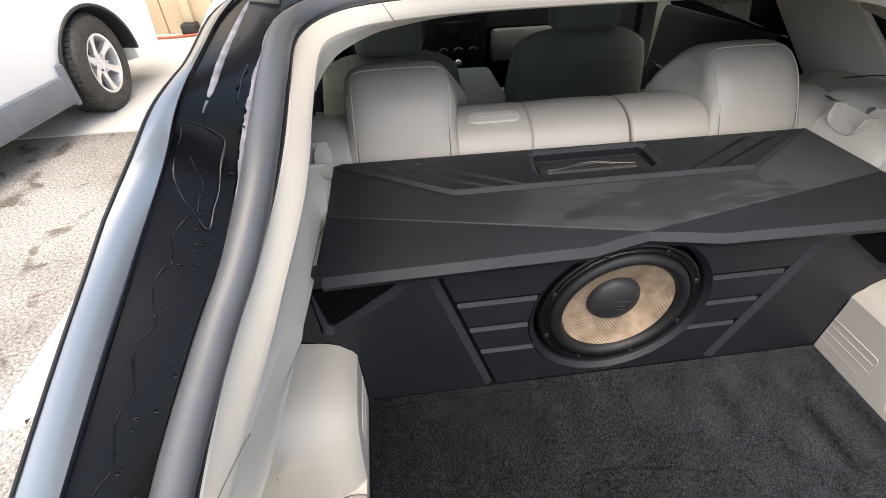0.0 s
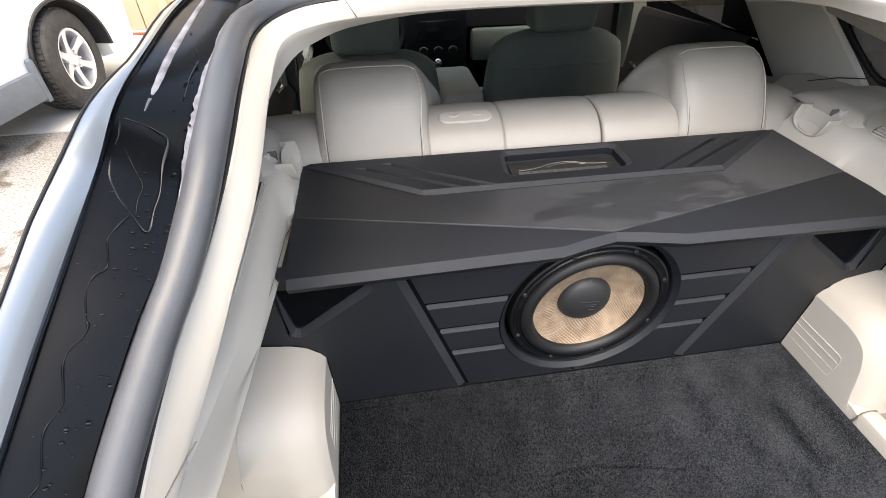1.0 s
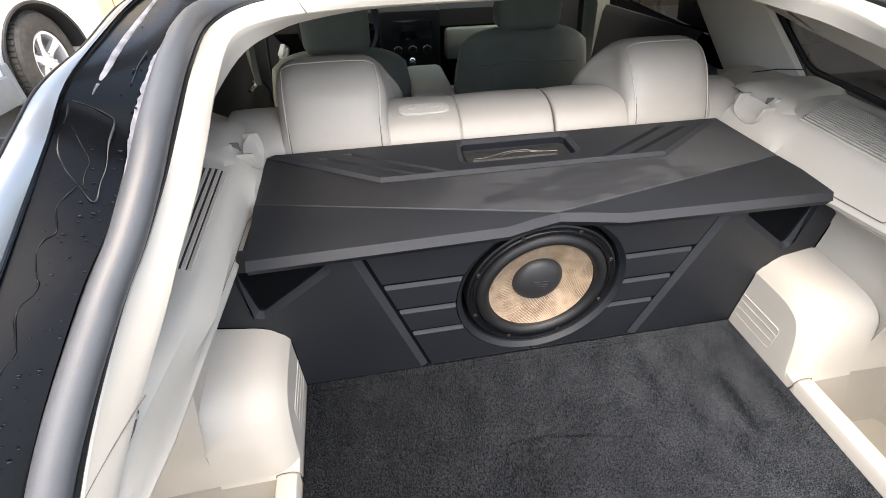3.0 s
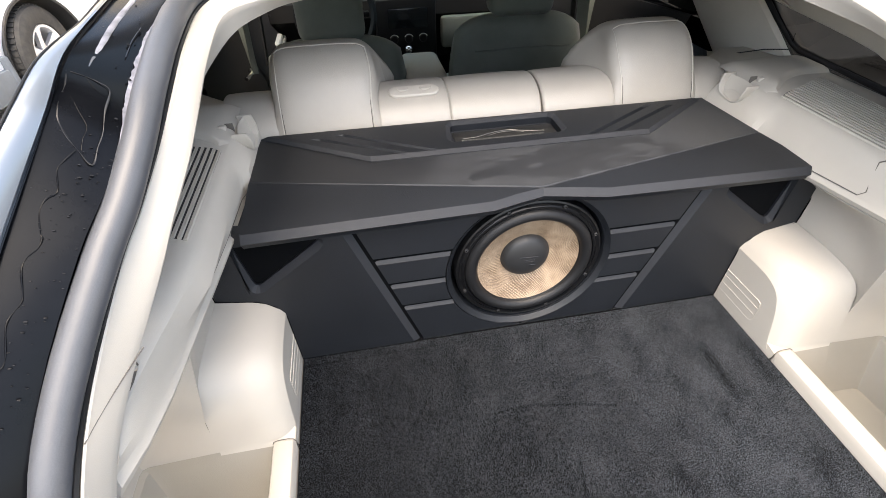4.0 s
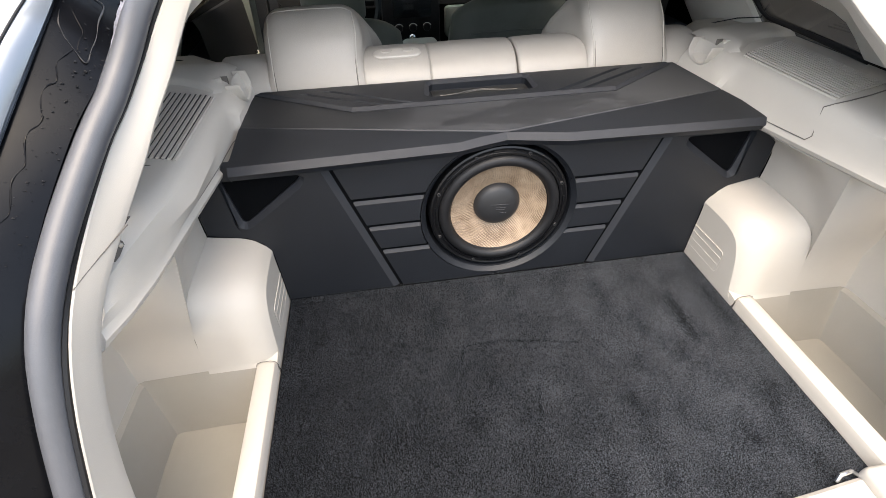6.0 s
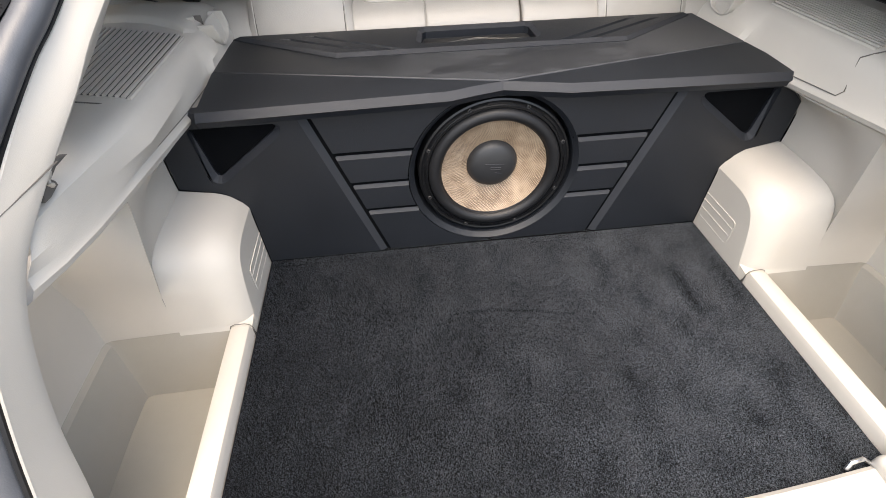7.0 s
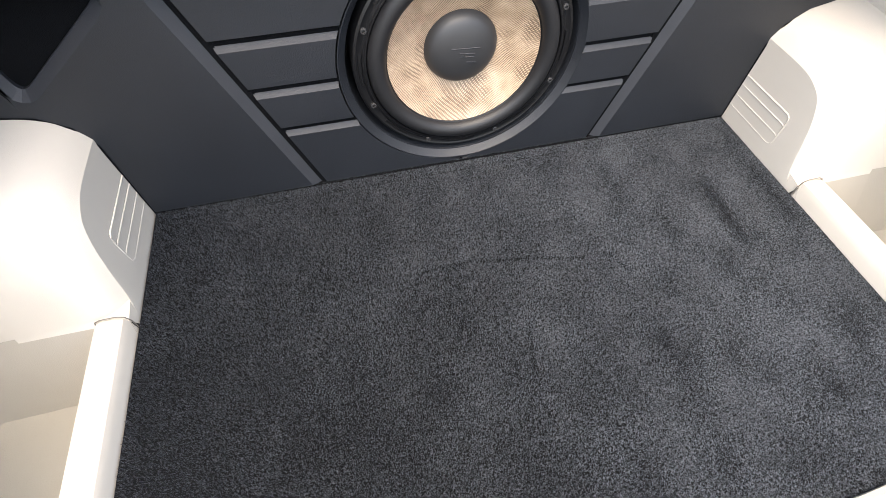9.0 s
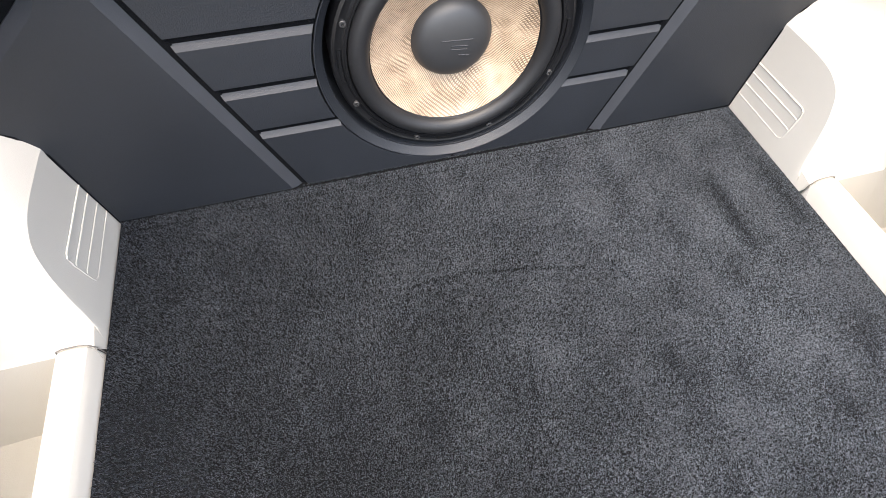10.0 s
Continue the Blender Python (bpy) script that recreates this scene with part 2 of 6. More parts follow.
def scuffed_material():
    """Black vinyl wiped with dusty smears."""
    m = mat("smeared_black_vinyl", (0.03, 0.031, 0.035), 0.45, grain=0.2, grain_scale=650)
    n, l = m.node_tree.nodes, m.node_tree.links
    b = n["Principled BSDF"]
    tc = [x for x in n if x.type == "TEX_COORD"][0]
    def ramp(src, lo, hi, a, c):
        r = n.new("ShaderNodeMapRange")
        r.interpolation_type = "SMOOTHSTEP"
        for key, v in zip(("From Min", "From Max", "To Min", "To Max"), (lo, hi, a, c)):
            r.inputs[key].default_value = v
        l.new(src, r.inputs["Value"])
        return r.outputs["Result"]

    def cloud(scale, detail, stretch=(1, 1, 1), warp=0.0):
        mp, q = n.new("ShaderNodeMapping"), n.new("ShaderNodeTexNoise")
        mp.inputs["Scale"].default_value = stretch
        q.inputs["Scale"].default_value, q.inputs["Detail"].default_value, q.inputs["Distortion"].default_value = scale, detail, warp
        l.new(tc.outputs["Object"], mp.inputs["Vector"])
        l.new(mp.outputs["Vector"], q.inputs["Vector"])
        return q.outputs["Fac"]

    def calc(op, a, c):
        q = n.new("ShaderNodeMath")
        q.operation = op
        for i, v in enumerate((a, c)):
            if isinstance(v, (int, float)):
                q.inputs[i].default_value = v
            else:
                l.new(v, q.inputs[i])
        return q.outputs["Value"]

    xyz = n.new("ShaderNodeSeparateXYZ")
    l.new(tc.outputs["Object"], xyz.inputs["Vector"])
    # dust lies thin towards the left end, and is wiped away in one jagged smear
    dust = ramp(calc("ADD", xyz.outputs["X"], calc("MULTIPLY", cloud(9, 6), 0.5)), -0.1, 0.25, 0.2, 1.0)
    dx, dy = calc("MULTIPLY", calc("SUBTRACT", xyz.outputs["X"], 0.10), 4.6), calc("MULTIPLY", calc("SUBTRACT", xyz.outputs["Y"], 0.092), 15.0)
    far = calc("SQRT", calc("ADD", calc("MULTIPLY", dx, dx), calc("MULTIPLY", dy, dy)), 0.0)
    wiped = ramp(calc("ADD", far, calc("MULTIPLY", calc("SUBTRACT", cloud(10, 8, (1.0, 2.6, 1.0), 1.2), 0.5), 3.2)), 0.78, 0.95, 1.0, 0.0)
    amount = calc("MULTIPLY", dust, calc("SUBTRACT", 1.0, calc("MULTIPLY", wiped, 0.5)))
    amount = calc("MULTIPLY", amount, ramp(cloud(38, 5), 0.3, 0.7, 0.82, 1.1))
    r = n.new("ShaderNodeValToRGB")
    r.color_ramp.elements[0].color, r.color_ramp.elements[1].color = (0.0075, 0.0083, 0.0105, 1), (0.034, 0.036, 0.040, 1)
    l.new(amount, r.inputs["Fac"])
    l.new(r.outputs["Color"], b.inputs["Base Color"])
    l.new(ramp(amount, 0.0, 1.0, 0.46, 0.62), b.inputs["Roughness"])
    return m


def glass_material(tint, ior=1.45):
    m = bpy.data.materials.new("tinted_glass")
    m.use_nodes = True
    n, l = m.node_tree.nodes, m.node_tree.links
    t, g, mx, fr = (n.new("ShaderNodeBsdfTransparent"), n.new("ShaderNodeBsdfGlossy"), n.new("ShaderNodeMixShader"),
                    n.new("ShaderNodeFresnel"))
    t.inputs["Color"].default_value = (*tint, 1)
    g.inputs["Roughness"].default_value = 0.03
    fr.inputs["IOR"].default_value = ior
    l.new(fr.outputs["Fac"], mx.inputs["Fac"])
    l.new(t.outputs["BSDF"], mx.inputs[1])
    l.new(g.outputs["BSDF"], mx.inputs[2])
    l.new(mx.outputs["Shader"], n["Material Output"].inputs["Surface"])
    return m


GROUND, CARPET, FLAX, SCUFF = ground_material(), carpet_material(), flax_material(), scuffed_material()
GLASS = glass_material((0.5, 0.6, 0.56))
CLEAR = glass_material((0.78, 0.85, 0.82))
SHADE = glass_material((0.4, 0.48, 0.45))
PRIVACY = glass_material((0.02, 0.021, 0.022), 1.2)


# ---- mesh helpers ----
def part(name, bm, material, parent=None, label="", smooth=True, angle=35, second=None):
    """Links a bmesh as one mesh object, under a thing or a part."""
    bmesh.ops.recalc_face_normals(bm, faces=bm.faces)
    me = bpy.data.meshes.new(name)
    if smooth:
        for f in bm.faces:
            f.smooth = True
        for e in bm.edges:
            if len(e.link_faces) == 2 and e.calc_face_angle(0) > radians(angle):
                e.smooth = False
    bm.to_mesh(me)
    bm.free()
    me.materials.append(material)
    if second:
        me.materials.append(second)
    ob = new(name, me)
    if parent:
        ob.parent = parent
    if label:
        ob["label"] = label
    return ob


def thing(name, label, category, at=(0, 0, 0), group="", kind=""):
    ob = new(name)
    ob.location = at
    return tagged(ob, label, category, group, kind)


def loft(bm, rows, closed=False, caps=False, ring=False):
    """Skins rows of points; closed joins each row's ends, ring joins the last row to the first."""
    vs = [[bm.verts.new(p) for p in row] for row in rows]
    n = len(vs[0])
    pairs = list(zip(vs[:-1], vs[1:])) + ([(vs[-1], vs[0])] if ring else [])
    for a, b in pairs:
        for i in range(n if closed else n - 1):
            j = (i + 1) % n
            bm.faces.new((a[i], a[j], b[j], b[i]))
    if caps:
        bm.faces.new(vs[0][::-1])
        bm.faces.new(vs[-1])
    return vs


def box(bm, x0, x1, y0, y1, z0, z1, bevel=0.0, seg=2, m=None):
    g = bmesh.ops.create_cube(bm, size=1)
    v = g["verts"]
    for a in v:
        a.co = Vector((x0 + (a.co.x + 0.5) * (x1 - x0), y0 + (a.co.y + 0.5) * (y1 - y0), z0 + (a.co.z + 0.5) * (z1 - z0)))
    if bevel:
        es = list({e for a in v for e in a.link_edges})
        r = bmesh.ops.bevel(bm, geom=es, offset=bevel, segments=seg, affect="EDGES", profile=0.5)
        v = list({a for f in r["faces"] for a in f.verts} | {a for a in v if a.is_valid})
    if m:
        bmesh.ops.transform(bm, matrix=m, verts=v)
    return v


def tube(bm, pts, r, seg=10, ring=False, flat=1.0):
    """A round bar through points."""
    pts = [Vector(p) for p in pts]
    rows, up = [], Vector((0.13, 0.21, 0.97)).normalized()
    n = len(pts)
    for i, p in enumerate(pts):
        a, b = (pts[(i - 1) % n], pts[(i + 1) % n]) if ring else (pts[max(i - 1, 0)], pts[min(i + 1, n - 1)])
        t = (b - a).normalized()
        s = t.cross(up)
        s = s.normalized() if s.length > 1e-4 else Vector((1, 0, 0))
        u = s.cross(t)
        rr = r(i / max(n - 1, 1)) if callable(r) else r
        rows.append([p + rr * (math.cos(k * math.tau / seg) * s + flat * math.sin(k * math.tau / seg) * u) for k in range(seg)])
    loft(bm, rows, closed=True, caps=not ring, ring=ring)


def spline(pts, per=6, ring=False):
    """A smooth line through control points."""
    pts = [Vector(p) for p in pts]
    n, out = len(pts), []
    for i in range(n if ring else n - 1):
        if ring:
            a, b, c, d = pts[i - 1], pts[i], pts[(i + 1) % n], pts[(i + 2) % n]
        else:
            a, b, c, d = pts[max(i - 1, 0)], pts[i], pts[i + 1], pts[min(i + 2, n - 1)]
        for k in range(per):
            t = k / per
            out.append(0.5 * (2 * b + (c - a) * t + (2 * a - 5 * b + 4 * c - d) * t * t + (3 * b - a - 3 * c + d) * t ** 3))
    if not ring:
        out.append(pts[-1])
    return out


def inset(loop, cuts):
    """Moves each side of a flat polygon inwards by its own amount."""
    n = len(loop)
    area = sum(loop[i][0] * loop[(i + 1) % n][1] - loop[(i + 1) % n][0] * loop[i][1] for i in range(n))
    s = 1 if area > 0 else -1
    lines = []
    for i in range(n):
        (x0, y0), (x1, y1) = loop[i], loop[(i + 1) % n]
        d = math.hypot(x1 - x0, y1 - y0)
        nx, ny = -s * (y1 - y0) / d, s * (x1 - x0) / d
        lines.append((x0 + nx * cuts[i], y0 + ny * cuts[i], (x1 - x0) / d, (y1 - y0) / d))
    out = []
    for i in range(n):
        ax, ay, adx, ady = lines[i - 1]
        bx, by, bdx, bdy = lines[i]
        det = adx * bdy - ady * bdx
        if abs(det) < 0.02:
            out.append((bx, by))
        else:
            t = ((bx - ax) * bdy - (by - ay) * bdx) / det
            out.append((ax + adx * t, ay + ady * t))
    return out


def rounded(pts, radii, seg=5):
    """A flat polygon with its corners rounded."""
    out, n = [], len(pts)
    for i in range(n):
        p, a, b = (Vector(pts[q % n]) for q in (i, i - 1, i + 1))
        u, v = (a - p).normalized(), (b - p).normalized()
        half = math.acos(max(-1.0, min(1.0, u.dot(v)))) / 2
        reach = min(radii[i] / math.tan(half), (a - p).length * 0.45, (b - p).length * 0.45)
        q0, q2 = p + u * reach, p + v * reach
        for k in range(seg):
            t = k / (seg - 1)
            c = q0 * (1 - t) ** 2 + p * (2 * t * (1 - t)) + q2 * t * t
            out.append((c.x, c.y))
    return out


def plate(bm, loop, cuts, to, front, mid, back, holes=()):
    """A panel with chamfered edges. to(u, v, depth) places it; the face lies at depth front, the chamfer ends at mid, the
    edge at back. holes: (loop, cuts) with the chamfer outside of the hole."""
    ring_edges = []
    for k, (lp, ct) in enumerate([(loop, cuts), *holes]):
        top = inset(lp, ct if k == 0 else [-c for c in ct])
        rows = [[bm.verts.new(to(u, v, d)) for u, v in q] for q, d in ((top, front), (lp, mid), (lp, back))]
        n = len(lp)
        for q, (a, b) in enumerate(zip(rows[:-1], rows[1:])):
            for i in range(n):
                f = bm.faces.new((a[i], a[(i + 1) % n], b[(i + 1) % n], b[i]))
                # wide chamfers take the second, paler material
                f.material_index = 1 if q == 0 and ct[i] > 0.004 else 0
        ring_edges += [bm.edges.get((rows[0][i], rows[0][(i + 1) % n])) for i in range(n)]
    bmesh.ops.triangle_fill(bm, edges=ring_edges, use_beauty=True)


def turned(bm, cx, cz, profile, seg=64):
    loft(bm, disc_rows(cx, cz, profile, seg), closed=True)


def turned_x(bm, profile, at, seg=20):
    """A turned shape about an axis along x: profile of (radius, x)."""
    loft(bm, [[(at[0] + x, at[1] + r * math.cos(k * math.tau / seg), at[2] + r * math.sin(k * math.tau / seg)) for k in range(seg)] for r, x in profile], closed=True)


def disc_rows(cx, cz, profile, seg=64):
    """A turned shape about an axis along y: profile of (radius, y)."""
    return [[(cx + r * math.cos(k * math.tau / seg), y, cz + r * math.sin(k * math.tau / seg)) for k in range(seg)] for r, y in profile]


# ---- the opening of the car's tail: half of four lines round it, from the roof to the sill ----
# the trim's outer edge, the trim's inner edge, the weatherstrip's outer edge, the jamb's outer edge
RIM = [(0, 0.195, 1.406), (-0.25, 0.19, 1.405), (-0.39, 0.18, 1.402), (-0.465, 0.163, 1.394), (-0.508, 0.105, 1.380),
       (-0.504, -0.028, 1.371), (-0.504, -0.125, 1.347), (-0.515, -0.179, 1.315), (-0.534, -0.233, 1.276), (-0.551, -0.278, 1.246),
       (-0.577, -0.368, 1.179), (-0.586, -0.437, 1.128), (-0.593, -0.487, 1.064), (-0.603, -0.533, 0.969), (-0.613, -0.572, 0.87),
       (-0.622, -0.604, 0.789), (-0.61, -0.635, 0.70), (-0.5, -0.655, 0.665), (-0.25, -0.66, 0.66), (0, -0.66, 0.66)]
TRIM = [(0, 0.192, 1.382), (-0.25, 0.187, 1.381), (-0.375, 0.172, 1.379), (-0.44, 0.15, 1.376), (-0.476, 0.095, 1.372),
        (-0.481, -0.026, 1.351), (-0.483, -0.118, 1.323), (-0.492, -0.17, 1.293), (-0.51, -0.227, 1.254), (-0.526, -0.263, 1.218),
        (-0.559, -0.338, 1.152), (-0.575, -0.399, 1.105), (-0.585, -0.445, 1.044), (-0.595, -0.486, 0.948), (-0.601, -0.517, 0.848),
        (-0.607, -0.542, 0.764), (-0.60, -0.572, 0.674), (-0.5, -0.61, 0.65), (-0.25, -0.615, 0.645), (0, -0.615, 0.645)]
BULB = [(0, 0.225, 1.418), (-0.25, 0.22, 1.417), (-0.40, 0.215, 1.417), (-0.49, 0.2, 1.415), (-0.53, 0.12, 1.407),
        (-0.525, -0.031, 1.389), (-0.524, -0.13, 1.364), (-0.529, -0.188, 1.338), (-0.544, -0.247, 1.306), (-0.564, -0.3, 1.273),
        (-0.6, -0.384, 1.2), (-0.614, -0.441, 1.141), (-0.626, -0.485, 1.072), (-0.638, -0.53, 0.974), (-0.65, -0.572, 0.871),
        (-0.66, -0.61, 0.78), (-0.64, -0.655, 0.683), (-0.5, -0.685, 0.64), (-0.25, -0.69, 0.635), (0, -0.69, 0.635)]
OUTER = [(0, 0.285, 1.436), (-0.26, 0.28, 1.436), (-0.44, 0.275, 1.432), (-0.56, 0.245, 1.422), (-0.595, 0.13, 1.413),
         (-0.585, -0.034, 1.407), (-0.578, -0.141, 1.398), (-0.580, -0.205, 1.373), (-0.599, -0.263, 1.332), (-0.619, -0.315, 1.29),
         (-0.648, -0.404, 1.218), (-0.672, -0.47, 1.164), (-0.696, -0.535, 1.1), (-0.72, -0.605, 1.012), (-0.737, -0.665, 0.924),
         (-0.745, -0.70, 0.848), (-0.72, -0.745, 0.70), (-0.52, -0.765, 0.62), (-0.26, -0.77, 0.60), (0, -0.77, 0.60)]


def full(half):
    return half + [(-x, y, z) for x, y, z in half[-2:0:-1]]


def rim_frames(per=4):
    """Points round the rim with the directions outward in the rim's face and rearward out of it, and the other three lines."""
    pts, trim, bulb, outer = (spline(full(q), per, ring=True) for q in (RIM, TRIM, BULB, OUTER))
    n, out = len(pts), []
    for i, p in enumerate(pts):
        t = (pts[(i + 1) % n] - pts[i - 1]).normalized()
        o = bulb[i] - p
        o = (o - t * o.dot(t)).normalized()
        r = o.cross(t).normalized()
        if r.dot(Vector((0, -0.7, 0.7))) < 0:
            r = -r
        out.append((p, o, r, trim[i], bulb[i], outer[i]))
    return out


FRAMES = rim_frames()


def sweep(bm, profile, closed=False):
    """Runs a profile of (outward, rearward) round the opening."""
    loft(bm, [[f[0] + f[1] * a + f[2] * b for a, b in profile] for f in FRAMES], closed=closed, ring=True)


def jamb_point(k, v, lift=0.0):
    """A place on the left jamb: k runs along it from the roof, v from the weatherstrip (0) to the outer edge (1)."""
    i, f = int(k * 4), k * 4 - int(k * 4)
    (b0, o0), (b1, o1) = ((FRAMES[q][4], FRAMES[q][5]) for q in (i, i + 1))
    b, o = b0.lerp(b1, f), o0.lerp(o1, f)
    n = (o - b).cross(b1 - b0).normalized()
    if n.y > 0:
        n = -n
    return b.lerp(o, v) + n * lift


# ---- outdoors ----
def build_ground():
    bm = bmesh.new()
    loft(bm, [[(-400, y, 0), (-60, y, 0), (-3, y, 0), (60, y, 0), (400, y, 0)] for y in (-400, -60, 0, 60, 400)])
    tagged(part("ground", bm, GROUND), "pale exposed-aggregate paving of a forecourt", "ground", kind="structure")
    bm = bmesh.new()
    box(bm, -30, 20, 3.07, 5.9, -0.1, 0.012, 0.006)
    tagged(part("pavement", bm, CONCRETE), "sunlit pale concrete apron before a building", "pavement", kind="structure")


def build_wall():
    w = thing("wall_north", "beige ribbed metal siding of a building", "wall", (0, 5.85, 0), kind="structure")
    bm = bmesh.new()
    box(bm, -14, 10, 0.05, 0.25, 0, 4.2)
    part("wall_core", bm, WALL, w)
    x = -13.9
    bm = bmesh.new()
    box(bm, -0.145, 0.145, 0, 0.05, 0.012, 4.2, 0.008)
    first = part("siding_panel", bm, WALL, w)
    first.location.x = x
    for i in range(1, 79):
        o = new("siding_panel", first.data)
        o.parent, o.location.x = w, x + i * 0.3
    d = thing("downpipe", "beige square rain downpipe with a dark shoe on the wall", "downpipe", (-2.66, 5.8, 0))
    bm = bmesh.new()
    box(bm, -0.05, 0.05, -0.02, 0.06, 0.14, 4.1, 0.01)
    part("pipe", bm, WALL, d)
    bm = bmesh.new()
    box(bm, -0.09, 0.09, -0.12, 0.05, 0.012, 0.14, 0.02)
    part("shoe", bm, PLASTIC, d, "dark rubber shoe")


def build_hose():
    bm = bmesh.new()
    rnd = random.Random(4)
    pts = []
    for i in range(150):
        a, k = i * 0.27, i / 150
        r = 0.16 + 0.12 * k + rnd.uniform(-0.012, 0.012)
        pts.append((math.cos(a) * r, math.sin(a) * r, 0.028 + 0.1 * abs(math.sin(k * 7)) * (1 - k)))
    pts = [(x + 0.0, y, z) for x, y, z in pts] + [(0.4, 0.1, 0.03), (0.7, 0.15, 0.03), (1.0, 0.25, 0.03)]
    tube(bm, spline(pts, 2), 0.013, 7)
    ob = part("garden_hose", bm, HOSE)
    ob.location = (-3.32, 5.52, 0)
    tagged(ob, "coiled orange-red garden hose on the concrete", "hose")


def build_wheel(parent, at):
    w = new("wheel")
    w.parent, w.location = parent, at
    bm = bmesh.new()
    prof = [(0.225, -0.005), (0.235, 0.012), (0.29, 0.02), (0.325, 0.014), (0.348, 0.0), (0.358, -0.025), (0.36, -0.06), (0.36, -0.22), (0.35, -0.25), (0.3, -0.265), (0.225, -0.255)]
    loft(bm, [[(b, a * math.cos(k * math.tau / 56), a * math.sin(k * math.tau / 56)) for a, b in prof] for k in range(56)], ring=True)
    part("tyre", bm, TYRE, w)
    bm = bmesh.new()
    for k in range(56):
        for x0 in (-0.045, -0.095, -0.145, -0.195):
            box(bm, x0 - 0.02, x0 + 0.02, -0.014, 0.014, 0.355, 0.366, m=Matrix.Rotation(k * math.tau / 56 + (0.03 if x0 in (-0.095, -0.195) else 0), 4, "X"))
    tagged(part("tread_rubber", bm, TYRE, w), kind="stuff")
    bm = bmesh.new()
    rp = [(0.228, -0.004), (0.222, 0.004), (0.205, 0.0), (0.2, -0.03), (0.195, -0.2)]
    loft(bm, [[(b, a * math.cos(k * math.tau / 56), a * math.sin(k * math.tau / 56)) for a, b in rp] for k in range(56)], ring=True)
    part("rim", bm, ALLOY, w, "bright alloy rim")
    bm = bmesh.new()
    for k in range(6):
        rows = []
        for q in range(7):
            s = q / 6
            r, hw, x = 0.05 + s * 0.158, 0.036 - 0.012 * math.sin(s * math.pi), -0.03 + 0.028 * s ** 2
            rows.append([(x - 0.035, -hw, r), (x - 0.006, -hw, r), (x, -hw * 0.6, r), (x, hw * 0.6, r), (x - 0.006, hw, r), (x - 0.035, hw, r)])
        vs = [[Matrix.Rotation(k * math.tau / 6, 4, "X") @ Vector(p) for p in row] for row in rows]
        loft(bm, vs, closed=True, caps=True)
    part("spokes", bm, ALLOY, w)
    bm = bmesh.new()
    loft(bm, [[(b, a * math.cos(k * math.tau / 32), a * math.sin(k * math.tau / 32)) for a, b in [(0.0, -0.012), (0.028, -0.014), (0.034, -0.02), (0.075, -0.03), (0.082, -0.08)]] for k in range(32)], ring=True)
    part("hub", bm, ALLOY, w)
    for k in range(5):
        bm = bmesh.new()
        bmesh.ops.create_cone(bm, cap_ends=True, segments=6, radius1=0.012, radius2=0.01, depth=0.03,
                              matrix=Matrix.Translation((-0.02, 0.057 * math.cos(k * math.tau / 5), 0.057 * math.sin(k * math.tau / 5))) @ Matrix.Rotation(radians(90), 4, "Y"))
        part("lug_nut", bm, CHROME, w)
    bm = bmesh.new()
    loft(bm, [[(b, a * math.cos(k * math.tau / 32), a * math.sin(k * math.tau / 32)) for a, b in [(0.0, -0.12), (0.15, -0.12), (0.15, -0.135), (0.0, -0.135)]] for k in range(32)], ring=True)
    part("brake_disc", bm, STEEL, w)
    return w


